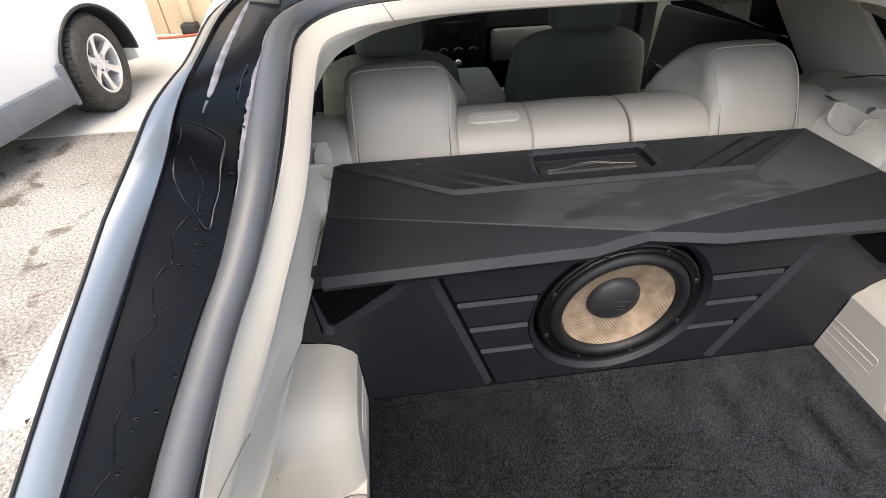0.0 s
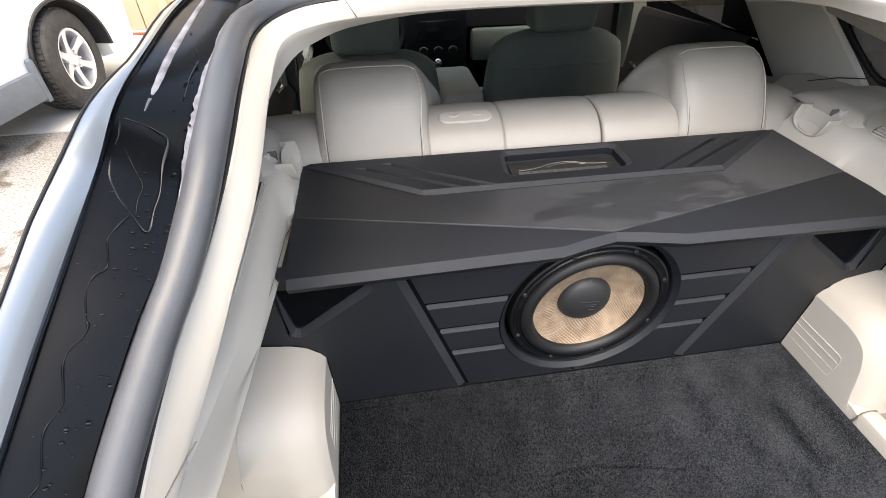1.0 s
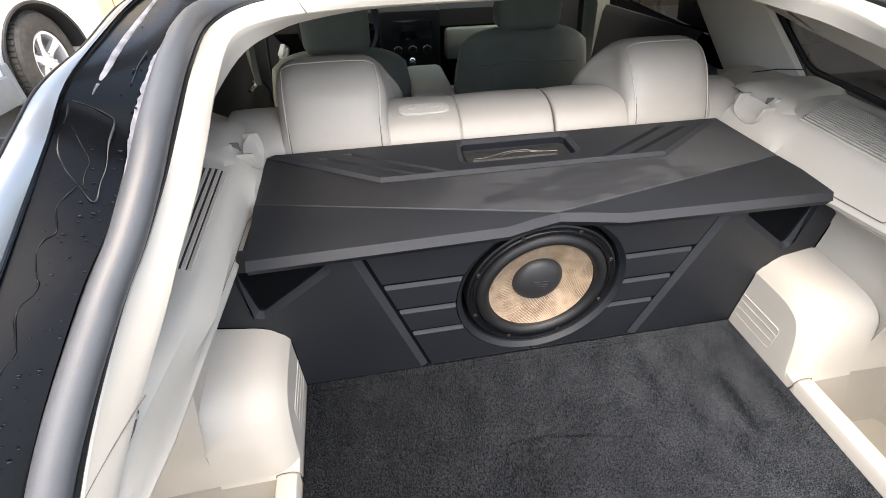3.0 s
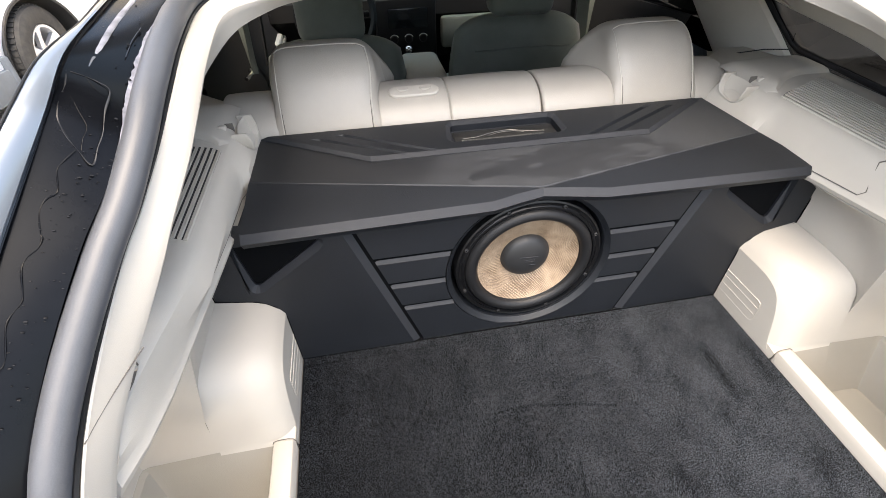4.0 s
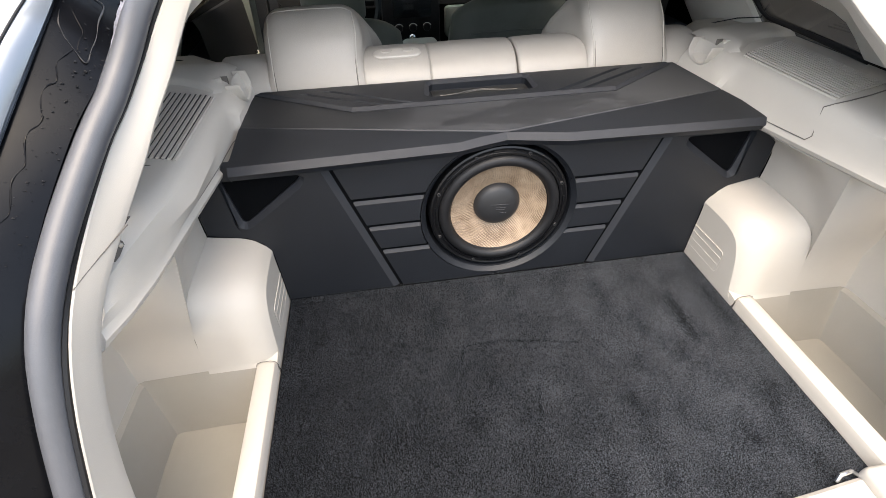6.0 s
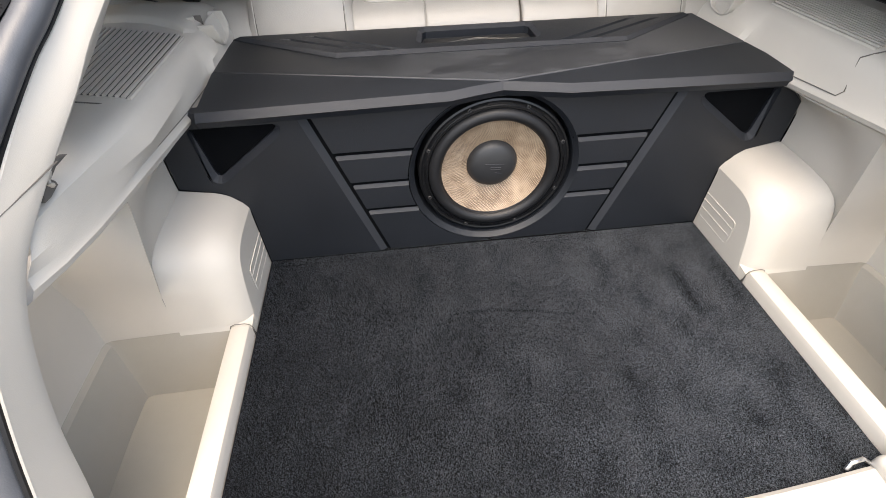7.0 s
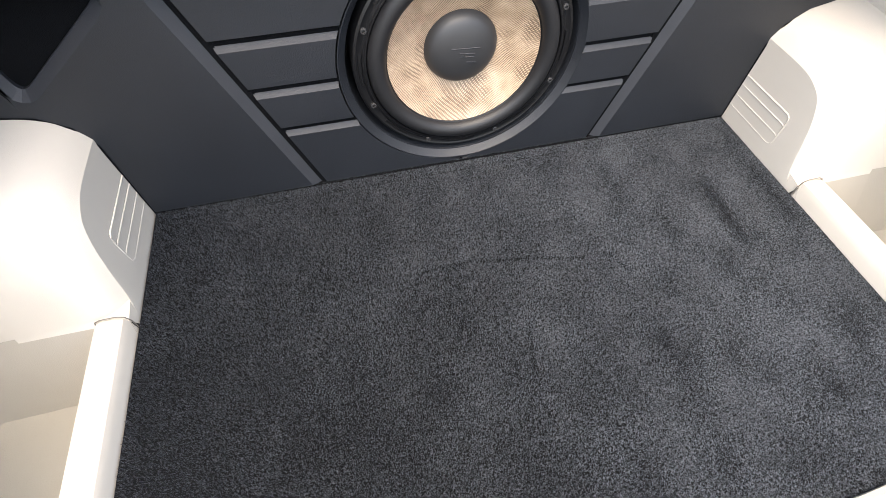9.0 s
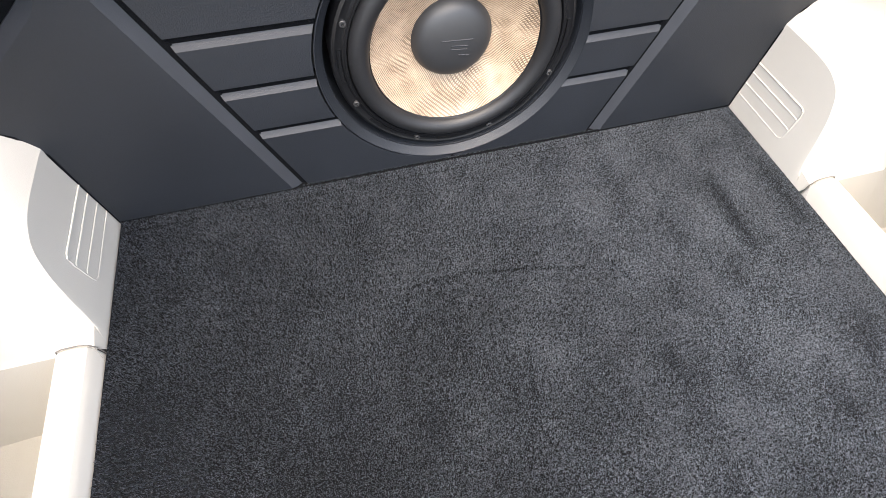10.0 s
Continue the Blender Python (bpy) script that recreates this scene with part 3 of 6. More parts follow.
def build_parked_car():
    c = thing("parked_car", "white car with grey lower cladding and alloy wheels", "car", (-3.376, 0.18, 0.0))
    c.rotation_euler.z = radians(-12)
    far, near = 3.5, 0.75

    def side(y, arch):
        return [(-0.12, y, max(0.24, arch)), (0.0, y, max(0.27, arch)), (0.02, y, max(0.50, arch)), (0.03, y, max(0.62, arch)), (-0.01, y, 0.95),
                (-0.05, y, 1.02), (-0.30, y, 1.55), (-0.9, y, 1.62), (-1.5, y, 1.55), (-1.75, y, 1.02), (-1.83, y, 0.62), (-1.82, y, 0.24)]
    rows = []
    for i in range(81):
        y = -0.15 + i * 4.42 / 80
        arch = 0
        for w in (near, far):
            d = abs(y - w)
            if d < 0.43:
                arch = max(arch, 0.36 + math.sqrt(0.43 ** 2 - d * d))
        row = side(y, arch)
        if y > 3.55:
            k = min(1, (y - 3.55) / 0.5)
            row = [(x, yy, min(z, 1.62 - 0.72 * k) if z > 0.9 else z) for x, yy, z in row]
        rows.append(row)
    bm = bmesh.new()
    loft(bm, rows, caps=True)
    part("body", bm, WHITE, c, "white painted body")
    for y0, y1 in ((0.35, 1.35), (1.45, 2.45), (2.55, 3.35)):
        for lo, hi in (((-0.055, 1.06), (-0.262, 1.48)), ((-1.742, 1.06), (-1.53, 1.49))):
            bm = bmesh.new()
            off = 0.006 if lo[0] > -1 else -0.006
            loft(bm, [[(lo[0] + off, y0, lo[1]), (lo[0] + off, y1, lo[1])], [(hi[0] + off, y0 + 0.08, hi[1]), (hi[0] + off, y1 - 0.04, hi[1])]])
            part("side_window", bm, SCREEN, c, "dark side glass")
    bm = bmesh.new()
    box(bm, -0.03, 0.045, near + 0.44, far - 0.45, 0.22, 0.42, 0.02, m=None)
    part("sill_cladding", bm, CLAD, c, "grey plastic sill cladding")
    bm = bmesh.new()
    rows = []
    for k in range(25):
        a = math.pi * k / 24
        rows.append([(x, far + math.cos(a) * r, 0.36 + math.sin(a) * r - 0.0) for r, x in ((0.412, -0.25), (0.412, 0.040), (0.430, 0.044), (0.434, 0.02))])
    loft(bm, rows)
    part("wheel_arch", bm, PLASTIC, c, "dark plastic wheel arch")
    bm = bmesh.new()
    rows = [[(x, far + math.cos(math.pi * k / 24) * 0.42, 0.36 + math.sin(math.pi * k / 24) * 0.42) for x in (0.0, -0.4)] for k in range(25)]
    loft(bm, rows)
    part("wheel_liner", bm, PLASTIC, c)
    bm = bmesh.new()
    box(bm, -0.2, 0.05, far - 0.47, far - 0.42, 0.2, 0.5, 0.015)
    part("mud_flap", bm, CLAD, c, "grey mud flap")
    steered = build_wheel(c, (0.02, far, 0.36))
    steered.rotation_euler.z = radians(11)
    build_wheel(c, (0.02, near, 0.36))
    bm = bmesh.new()
    box(bm, 0.012, 0.032, 2.0, 2.16, 0.78, 0.805, 0.008)
    part("door_handle", bm, WHITE, c)


# ---- the car ----
def shell(side_sign, rows):
    return [[(side_sign * x, y, z) for x, y, z in row] for row in rows]


def rim_y(z):
    side = TRIM[16:3:-1]
    return float(np.interp(z, [q[2] for q in side], [q[1] for q in side]))


def rim_x(z):
    side = TRIM[16:3:-1]
    return -float(np.interp(z, [q[2] for q in side], [q[0] for q in side]))


def build_car():
    car = thing("hatchback_car", "silver hatchback with a beige interior, its tail open", "car")
    bm = bmesh.new()
    rows = []
    for p, o, r, tr, bu, ou in FRAMES:
        rows.append([bu - o * 0.012 - r * 0.03, bu - o * 0.006 - r * 0.012, bu - r * 0.006] + [bu.lerp(ou, v) - r * (0.006 * (1 - v) ** 2) for v in (0.12, 0.3, 0.5, 0.7, 0.88, 0.97)] + [ou + r * 0.002, ou + r * 0.006 + o * 0.001])
    loft(bm, rows, ring=True)
    part("tail_jamb", bm, PAINT, car, "glossy black painted door jamb, wet with drops")
    bm = bmesh.new()
    drop = lambda f, a, z: f[5] + f[1] * a * wide(f) + Vector((-math.copysign(0.25, f[0].x), 0.25, -1.0) if abs(f[0].x) > 0.3 else (0, 0.8, -0.6)) * z
    wide = lambda f: 0.32 + 0.68 * min(1.0, max(0.0, (-0.06 - f[5].y) / 0.19))
    loft(bm, [[f[5] + f[1] * a * (wide(f) if a > 0.003 else 1) + f[2] * b for a, b in ((0.002, -0.004), (0.0025, 0.003), (0.0035, 0.004), (0.012, 0.0035), (0.021, -0.0005), (0.026, -0.007))] + [drop(f, 0.027, 0.012), drop(f, 0.0265, 0.03), drop(f, 0.0235, 0.09)] for f in FRAMES], ring=True)
    part("quarter_panel", bm, BODY, car, "pale silver painted outer body edge")
    bm = bmesh.new()
    loft(bm, [[f[5] + f[1] * (0.0262 * wide(f) + 0.0013 * math.cos(a)) + f[2] * (-0.0055 + 0.0013 * math.sin(a)) for a in [k * math.tau / 8 for k in range(8)]] for f in FRAMES], closed=True, ring=True)
    part("body_gasket", bm, RUBBER, car, "thin black outer gasket")
    bm = bmesh.new()
    loft(bm, [[f[0] + f[1] * (0.0195 + 0.0155 * math.cos(a)) + f[2] * (-0.001 + 0.016 * math.sin(a)) for a in [k * math.tau / 16 for k in range(16)]] for f in FRAMES], closed=True, ring=True)
    part("weatherstrip", bm, SEAL, car, "grey rubber bulb weatherstrip")
    bm = bmesh.new()
    sweep(bm, [(0.006, -0.012), (0.005, 0.002), (0.003, 0.004), (0.0, 0.002), (-0.001, -0.008)])
    part("weatherstrip_lip", bm, RUBBER, car, "black rubber lip")
    bm = bmesh.new()
    rows = []
    for p, o, r, tr, bu, ou in FRAMES:
        d = tr - p
        w = d.length
        d = d / w
        t = o.cross(r)
        u = t.cross(d).normalized()
        if u.dot(r - o) < 0:
            u = -u
        rows.append([p - r * 0.016 + o * 0.003, p - r * 0.004 + o * 0.001, p + u * 0.0015, p + d * 0.002 + u * 0.0028, p + d * 0.005 + u * 0.0025, p + d * w * 0.3 + u * 0.0026, p + d * w * 0.7 + u * 0.002,
                     p + d * (w - 0.006) + u * 0.0012, p + d * (w - 0.002) - u * 0.0002, tr - u * 0.003, tr - u * 0.01 + d * 0.001, tr - u * 0.03 + d * 0.004])
    loft(bm, rows, ring=True)
    part("opening_trim", bm, BEIGE_LITE, car, "pale beige plastic trim round the tail opening", angle=30)
    for sg in (-1, 1):
        for ka, kb in ((10.55, 9.75), (2.05, 2.05)):
            pts = []
            for q in range(9):
                v = q / 8
                k = ka + (kb - ka) * v
                i, f = int(k * 4), k * 4 - int(k * 4)
                A, B = FRAMES[i], FRAMES[i + 1]
                c = A[0].lerp(B[0], f).lerp(A[3].lerp(B[3], f), v)
                d = (A[3] - A[0]).normalized()
                u = A[1].cross(A[2]).cross(d).normalized()
                u = u if u.dot(A[2] - A[1]) > 0 else -u
                c = c + u * 0.0022
                pts.append((c.x * -sg, c.y, c.z))
            bm = bmesh.new()
            tube(bm, pts, 0.0007, 6)
            part("trim_seam", bm, GAP, car, "fine joint of the trim")

    # beads of sealer, a ridge painted with its glint, and drops on the jamb
    def bead(name, kv, r, material, label, flat=1.0, lift=0.0):
        bm = bmesh.new()
        tube(bm, spline([jamb_point(k, v, lift - (0 if lift else 0.0003)) for k, v in kv], 5), r, 8, flat=flat)
        part(name, bm, material, car, label)

    bead("patch_bead", [(6.21, 0.94), (6.49, 0.9), (6.8, 0.92), (7.05, 0.88), (7.26, 0.74), (7.44, 0.55), (7.62, 0.32), (7.36, 0.33), (7.12, 0.33), (6.76, 0.38), (6.33, 0.38), (6.24, 0.53), (6.21, 0.7), (6.21, 0.89)], lambda u: 0.0007 + 0.0006 * math.sin(u * 37) * math.sin(u * 11), SEALER, "raised bead round a jamb patch", 0.45)
    bead("patch_line", [(6.65, 0.81), (6.88, 0.67), (7.09, 0.53), (7.28, 0.53), (7.44, 0.5)], 0.00035, PAINT, "thin sealer line", 0.4)
    bead("patch_line", [(6.21, 0.7), (6.38, 0.56), (6.44, 0.42)], 0.00035, PAINT, "thin sealer line", 0.4)
    bead("seam_sealer", [(7.46, 0.56), (7.62, 0.64), (7.76, 0.68), (8.04, 0.59), (8.16, 0.68), (8.35, 0.7), (8.65, 0.61), (8.74, 0.56), (8.85, 0.57), (8.95, 0.66), (9.07, 0.67), (9.25, 0.58), (9.32, 0.56), (9.41, 0.64), (9.49, 0.65),
                         (9.65, 0.57), (9.73, 0.55), (9.78, 0.6), (9.85, 0.67), (10.1, 0.66), (10.3, 0.58), (10.5, 0.66)], lambda u: 0.0006 + 0.0004 * math.sin(u * 61) * math.sin(u * 23), PAINT, "scalloped bead of seam sealer")
    # highlight of the sky along the ridge, put into its colour
    bead("jamb_ridge", [(3.62, 0.77), (4.42, 0.64), (4.99, 0.69), (5.49, 0.69), (5.72, 0.7)], lambda u: 0.0012 + 0.0026 * math.sin(math.pi * min(1, u * 1.02)) ** 0.5 + 0.0002 * math.sin(u * 83), PALE_STREAK, "ridge of the jamb with its glint in the colour", 0.4, -0.0008)
    bead("jamb_ridge", [(5.79, 0.7), (5.83, 0.705), (5.88, 0.71), (5.94, 0.71), (6.0, 0.71)], lambda u: 0.0019 - 0.0012 * u, SEAL, "ridge of the jamb with its glint in the colour", 0.4, -0.0006)
    bead("edge_line", [(4.99, 0.28), (5.26, 0.32), (5.45, 0.32), (5.61, 0.32)], 0.0006, SEALER, "thin line beside the weatherstrip", 0.5)
    # pale strip between jamb and weatherstrip
    bm = bmesh.new()
    rows = []
    for q in range(181):
        k, e = 4.2 + 3.3 * q / 180, math.sin(math.pi * q / 180) ** 0.6
        w = max(0.004, e * (0.16 + 0.05 * noise.noise(Vector((q * 0.05, 1, 0))) + 0.022 * noise.noise(Vector((q * 0.21, 5, 0)))))
        rows.append([jamb_point(k, -0.05, 0.0004), jamb_point(k, 0.03, -0.003), jamb_point(k, 0.03 + w, -0.0022)])
    loft(bm, rows)
    part("pale_edge", bm, PALE_STREAK, car, "pale strip beside the weatherstrip")
    rnd = random.Random(2)
    bm = bmesh.new()
    for q in range(95):
        k = rnd.uniform(7.4, 10.3) if q < 75 else rnd.uniform(4.2, 7.4)
        c = jamb_point(k, min(0.9, max(0.12, rnd.gauss(0.45, 0.2))), -0.0004)
        bmesh.ops.create_icosphere(bm, subdivisions=2, radius=rnd.choice((0.0006, 0.0008, 0.001, 0.001, 0.0016)), matrix=Matrix.Translation(c) @ Matrix.Rotation(radians(40), 4, "X") @ Matrix.Diagonal((rnd.uniform(0.8, 1.2), 0.5, rnd.uniform(0.9, 1.8), 1)))
    tagged(part("dew", bm, DROP, car, "scattered water drops"), kind="stuff")

    for s in (-1, 1):
        h = part_root("tailgate_hinge", car)
        bm = bmesh.new()
        turned_x(bm, [(0.002, -0.022), (0.016, -0.022), (0.018, -0.018), (0.018, 0.018), (0.016, 0.022), (0.002, 0.022)], (s * 0.555, 0.185, 1.405))
        box(bm, *sorted((s * 0.535, s * 0.58)), 0.19, 0.25, 1.385, 1.41, 0.006)
        part("hinge_knuckle", bm, PLASTIC, h, "black tailgate hinge")
        bm = bmesh.new()
        bmesh.ops.create_cone(bm, cap_ends=True, segments=6, radius1=0.007, radius2=0.006, depth=0.012, matrix=Matrix.Translation((s * 0.583, 0.17, 1.402)))
        part("hinge_bolt", bm, CHROME, h)
        build_quarter_trim(car, s)
        build_side(car, s)
        for y in (0.26, 2.72):
            w = build_wheel(car, (0.77, y, 0.36))
            if s < 0:
                w.location.x = -0.77
                w.rotation_euler.z = math.pi
    # roof
    bm = bmesh.new()
    rows = []
    for y, zc in ((0.2, 1.40), (0.3, 1.425), (0.6, 1.455), (1.0, 1.465), (1.5, 1.44), (1.9, 1.37)):
        rows.append([(x, y, zc - 0.09 * (abs(x) / 0.55) ** 3) for x in np.linspace(-0.58, 0.58, 13)])
    loft(bm, rows)
    part("headliner", bm, HEADLINE, car, "beige fabric headliner")
    bm = bmesh.new()
    rows = []
    for y, zc in ((0.27, 1.46), (0.6, 1.51), (1.0, 1.52), (1.5, 1.50), (1.95, 1.42)):
        rows.append([(x, y, zc - 0.1 * (abs(x) / 0.6) ** 3) for x in np.linspace(-0.64, 0.64, 13)])
    loft(bm, rows)
    part("roof_panel", bm, BODY, car)
    # windscreen, cowl, floor pan
    bm = bmesh.new()
    loft(bm, [[(-0.55, 1.93, 1.38), (0, 1.95, 1.40), (0.55, 1.93, 1.38)], [(-0.7, 2.6, 0.98), (0, 2.68, 0.98), (0.7, 2.6, 0.98)]])
    ws = part("windscreen", bm, SHADE, car, "windscreen glass")
    ws.visible_shadow = False
    bm = bmesh.new()
    box(bm, -0.74, 0.74, -0.6, 2.7, 0.26, 0.3)
    part("floor_pan", bm, DARK, car)
    bm = bmesh.new()
    box(bm, -0.76, 0.76, 2.62, 2.75, 0.3, 0.98, 0.02)
    part("bulkhead", bm, DARK, car)
    bm = bmesh.new()
    loft(bm, [[(x * w, y, z - 0.07 * abs(x) ** 3) for x in (-1, -0.75, -0.4, 0, 0.4, 0.75, 1)] for y, z, w in ((2.62, 1.0, 0.79), (2.8, 0.99, 0.79), (3.2, 0.95, 0.78), (3.5, 0.88, 0.75), (3.6, 0.80, 0.72))])
    part("bonnet", bm, BODY, car, "pale silver painted bonnet")
    bm = bmesh.new()
    loft(bm, [[(x * 0.80, y - 0.12 * abs(x) ** 3, z) for x in (-1, -0.8, -0.4, 0, 0.4, 0.8, 1)] for y, z in ((3.56, 0.82), (3.62, 0.72), (3.64, 0.5), (3.6, 0.25))])
    part("front_bumper", bm, BODY, car)
    build_dashboard(car)
    build_sill(car)
    build_tailgate(car)


def build_quarter_trim(car, s):
    """The moulded side lining of the load bay: ledge with grille, wheel housing, storage bin."""
    qt = part_root("quarter_trim", car)
    # the ledge over the filler side is a little broader
    inn = lambda x: x - (0.024 * min(1.0, max(0.0, (0.74 - x) / 0.14)) if s < 0 else 0.0)
    # ledge: sections along y, down to the straight lower edge
    low = lambda y: (0.543 - 0.06 * y - (0.011 if y > 0.14 else 0.0), 1.046 - 0.055 * min(y, 0.0))
    rows = []
    for y in (0.31, 0.2, 0.145, 0.135, 0.1, 0.0, -0.08, -0.16, -0.24, -0.31, -0.37, -0.43):
        ex, ez = low(y)
        out = 0.13 * max(0.0, -0.33 - y)
        row = [(0.80, y, 1.142), (0.70, y, 1.146), (0.60, y, 1.141), (0.580, y, 1.136), (0.569, y, 1.126), (0.560 + 0.006 * (y < -0.2) - (0.012 if y > 0.14 else 0.0), y, 1.098), (ex + 0.004, y, ez + 0.014),
               (ex, y, ez + 0.004), (ex + 0.003, y, ez - 0.004), (ex + 0.012, y, ez - 0.010), (ex + 0.075, y, ez - 0.012)]
        rows.append([((a + (inn(a) - a) * min(1.0, max(0.0, (b + 0.30) / 0.14)) if c > 1.09 else a) + (out if a < 0.61 else 0), max(b, rim_y(c) + 0.008 + max(0.0, a - 0.57) * 1.3 * (a > 0.61)), c) for a, b, c in row])
    bm = bmesh.new()
    loft(bm, shell(s, rows))
    part("side_lining", bm, BEIGE, qt, "moulded beige plastic lining")
    # facet under the ledge, from the box back to a ridge
    arch_y, arch_z = [0.03, -0.04, -0.10, -0.145, -0.175, -0.187, -0.188], [0.908, 0.907, 0.902, 0.892, 0.868, 0.83, 0.806]
    arch_x = [0.619, 0.62, 0.621, 0.624, 0.628, 0.632, 0.634]
    rows = []
    for k in range(7):
        ty = 0.03 - 0.042 * k
        ex, ez = low(ty)
        a, c = Vector((ex + 0.014, ty, ez - 0.009)), Vector((arch_x[k], arch_y[k], arch_z[k]))
        row = []
        for t, fx, fz in ((0, 0.557, 1.037), (0.15, 0.588, 1.031), (0.35, 0.619, 1.0), (0.6, 0.622, 0.965), (0.8, 0.6215, 0.935), (1, 0.619, 0.908)):
            far, fold = Vector((fx, a.y + (c.y - a.y) * t, fz)), a + (c - a) * t
            row.append(far + (fold - far) * (k / 6) ** 1.3)
        rows.append([row[0] + Vector((0.004, 0, 0.012))] + row + [row[-1] + Vector((0.008, 0.004, -0.016))])
    bm = bmesh.new()
    loft(bm, shell(s, rows))
    part("lining_facet", bm, BEIGE, qt)
    ridge = rows[-1]
    # recess behind the ridge: end wall, outer wall, closing strip
    bm = bmesh.new()
    wall = [(p.x, p.y, p.z) for p in ridge[1:-1]] + [(0.634, -0.1945, 0.76), (0.634, -0.198, 0.725), (0.634, -0.2, 0.717), (0.634, -0.25, 0.606)]
    rows = []
    for x, y, z in wall:
        out = float(np.interp(z, [0.606, 0.717, 0.725, 1.05], [0.722, 0.758, 0.766, 0.775]))
        rows.append([(x, y, z), (x + (out - x) * 0.5, y - 0.002, z), (out - 0.012, y - 0.004, z), (out - 0.003, y - 0.008, z), (out, y - 0.018, z),
                     (out + 0.002, -0.33, z), (out, min(-0.36, rim_y(z) + 0.03), z), (rim_x(z) + 0.03, min(-0.37, rim_y(z) + 0.02), z)])
    loft(bm, shell(s, rows[:-2]))
    part("recess_wall", bm, BEIGE, qt, angle=22)
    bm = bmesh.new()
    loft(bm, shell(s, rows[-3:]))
    part("bin_wall", bm, SHADED_BIN, qt, "beige wall of the storage bin, its shade in the colour", angle=22)
    # ledge front and coat hook
    bm = bmesh.new()
    loft(bm, shell(s, [[(0.80, 0.31, 1.142), (inn(0.70), 0.31, 1.146), (inn(0.60), 0.31, 1.141), (inn(0.569), 0.31, 1.126), (0.554, 0.31, 1.066)],
                       [(0.80, 0.50, 1.125), (0.70, 0.52, 1.118), (0.62, 0.47, 1.105), (0.60, 0.42, 1.09), (0.58, 0.36, 1.05)]]))
    part("ledge_end", bm, BEIGE, qt)
    # raised end of the ledge, stepping down to the grille
    bm = bmesh.new()
    rows = []
    for x in np.linspace(0.578, 0.80, 16):
        edge = float(np.interp(x, [0.578, 0.585, 0.60, 0.63, 0.66, 0.70, 0.73, 0.80], [0.185, 0.165, 0.178, 0.205, 0.225, 0.236, 0.24, 0.243]))
        base = float(np.interp(x, [0.569, 0.58, 0.60, 0.70, 0.80], [1.126, 1.136, 1.141, 1.146, 1.142]))
        rise = 0.011 * min(1.0, (x - 0.574) / 0.03)
        x = inn(x)
        rows.append([(x, edge - 0.003, base - 0.002), (x, edge, base + 0.001), (x, edge + 0.004, base + rise * 0.45), (x, edge + 0.009, base + rise * 0.85), (x, edge + 0.016, base + rise), (x, 0.315, base + rise), (x, 0.345, base + rise * 0.6), (x, 0.362, base - 0.006)])
    loft(bm, shell(s, rows))
    part("ledge_hump", bm, BEIGE, qt)
    # scooped catch for a load cover, with its slot
    bm = bmesh.new()
    path = spline([(0, 0.292, 1.143), (0, 0.289, 1.112), (0, 0.272, 1.098), (0, 0.238, 1.095), (0, 0.218, 1.106), (0, 0.211, 1.130), (0, 0.212, 1.139)], 5)
    rows = []
    for i, q in enumerate(path):
        t = path[min(i + 1, len(path) - 1)] - path[max(i - 1, 0)]
        nr = Vector((0, -t.z, t.y)).normalized() * (-1)
        top = 0.006 * max(0.0, (q.z - 1.12) / 0.024)
        rows.append([(s * inn(x), (q + nr * d).y, (q + nr * d).z) for x, d in ((0.578, -0.0015), (0.545 + top, -0.0015), (0.5435 + top, 0.0), (0.5435 + top, 0.002), (0.545 + top, 0.0035), (0.578, 0.0035))])
    loft(bm, rows, closed=True, caps=True)
    part("cover_catch", bm, BEIGE, qt, "moulded catch for a load cover")
    bm = bmesh.new()
    rows = [[(s * inn(0.5505 + 0.005 * math.sin(math.pi * q / 8) + (z - 1.1) * 0.35), 0.212 + 0.079 * q / 8, z) for q in range(9)] for z in (1.096, 1.12, 1.1405)]
    loft(bm, rows)
    part("catch_pocket", bm, BEIGE, qt)
    bm = bmesh.new()
    box(bm, *sorted((s * inn(0.576), s * inn(0.592))), 0.2385, 0.2425, 1.128, 1.1495, 0.001)
    part("catch_slot", bm, GAP, qt, "dark slot of the catch")
    bm = bmesh.new()
    box(bm, *sorted((s * inn(0.5865), s * inn(0.6015))), 0.225, 0.236, 1.1365, 1.1515, 0.003)
    part("catch_tab", bm, BEIGE_LITE, qt)
    # speaker grille
    gr = part_child("grille", qt)
    # dark sheet on the lining, drawing the shade in the gaps between slats
    bm = bmesh.new()
    loft(bm, shell(s, [[(inn(x), y, z) for x, y, z in row] for row in ([(0.588, -0.108, 1.1388), (0.602, -0.105, 1.1419), (0.70, -0.08, 1.1467), (0.72, -0.075, 1.1462)], [(0.585, 0.15, 1.1380), (0.602, 0.16, 1.1419), (0.70, 0.195, 1.1467), (0.735, 0.21, 1.1455)])]))
    part_on(gr, bm, DARK)
    for i in range(17):
        k = i / 16
        x0, x1 = 0.590 + 0.128 * k, 0.588 + 0.143 * k
        y0, y1 = -0.108 + 0.033 * k, 0.15 + 0.06 * k
        bm = bmesh.new()
        za, zb = (float(np.interp(x, [0.58, 0.60, 0.70, 0.80], [1.136, 1.141, 1.146, 1.142])) for x in (x0, x1))
        loft(bm, shell(s, [[(x - 0.0027, y, z - 0.001), (x - 0.0023, y, z + 0.0032), (x + 0.0023, y, z + 0.0032), (x + 0.0027, y, z - 0.001)] for x, y, z in ((inn(x0), y0, za), (inn(x1), y1, zb))]), caps=True)
        part("slat", bm, BEIGE, qt)
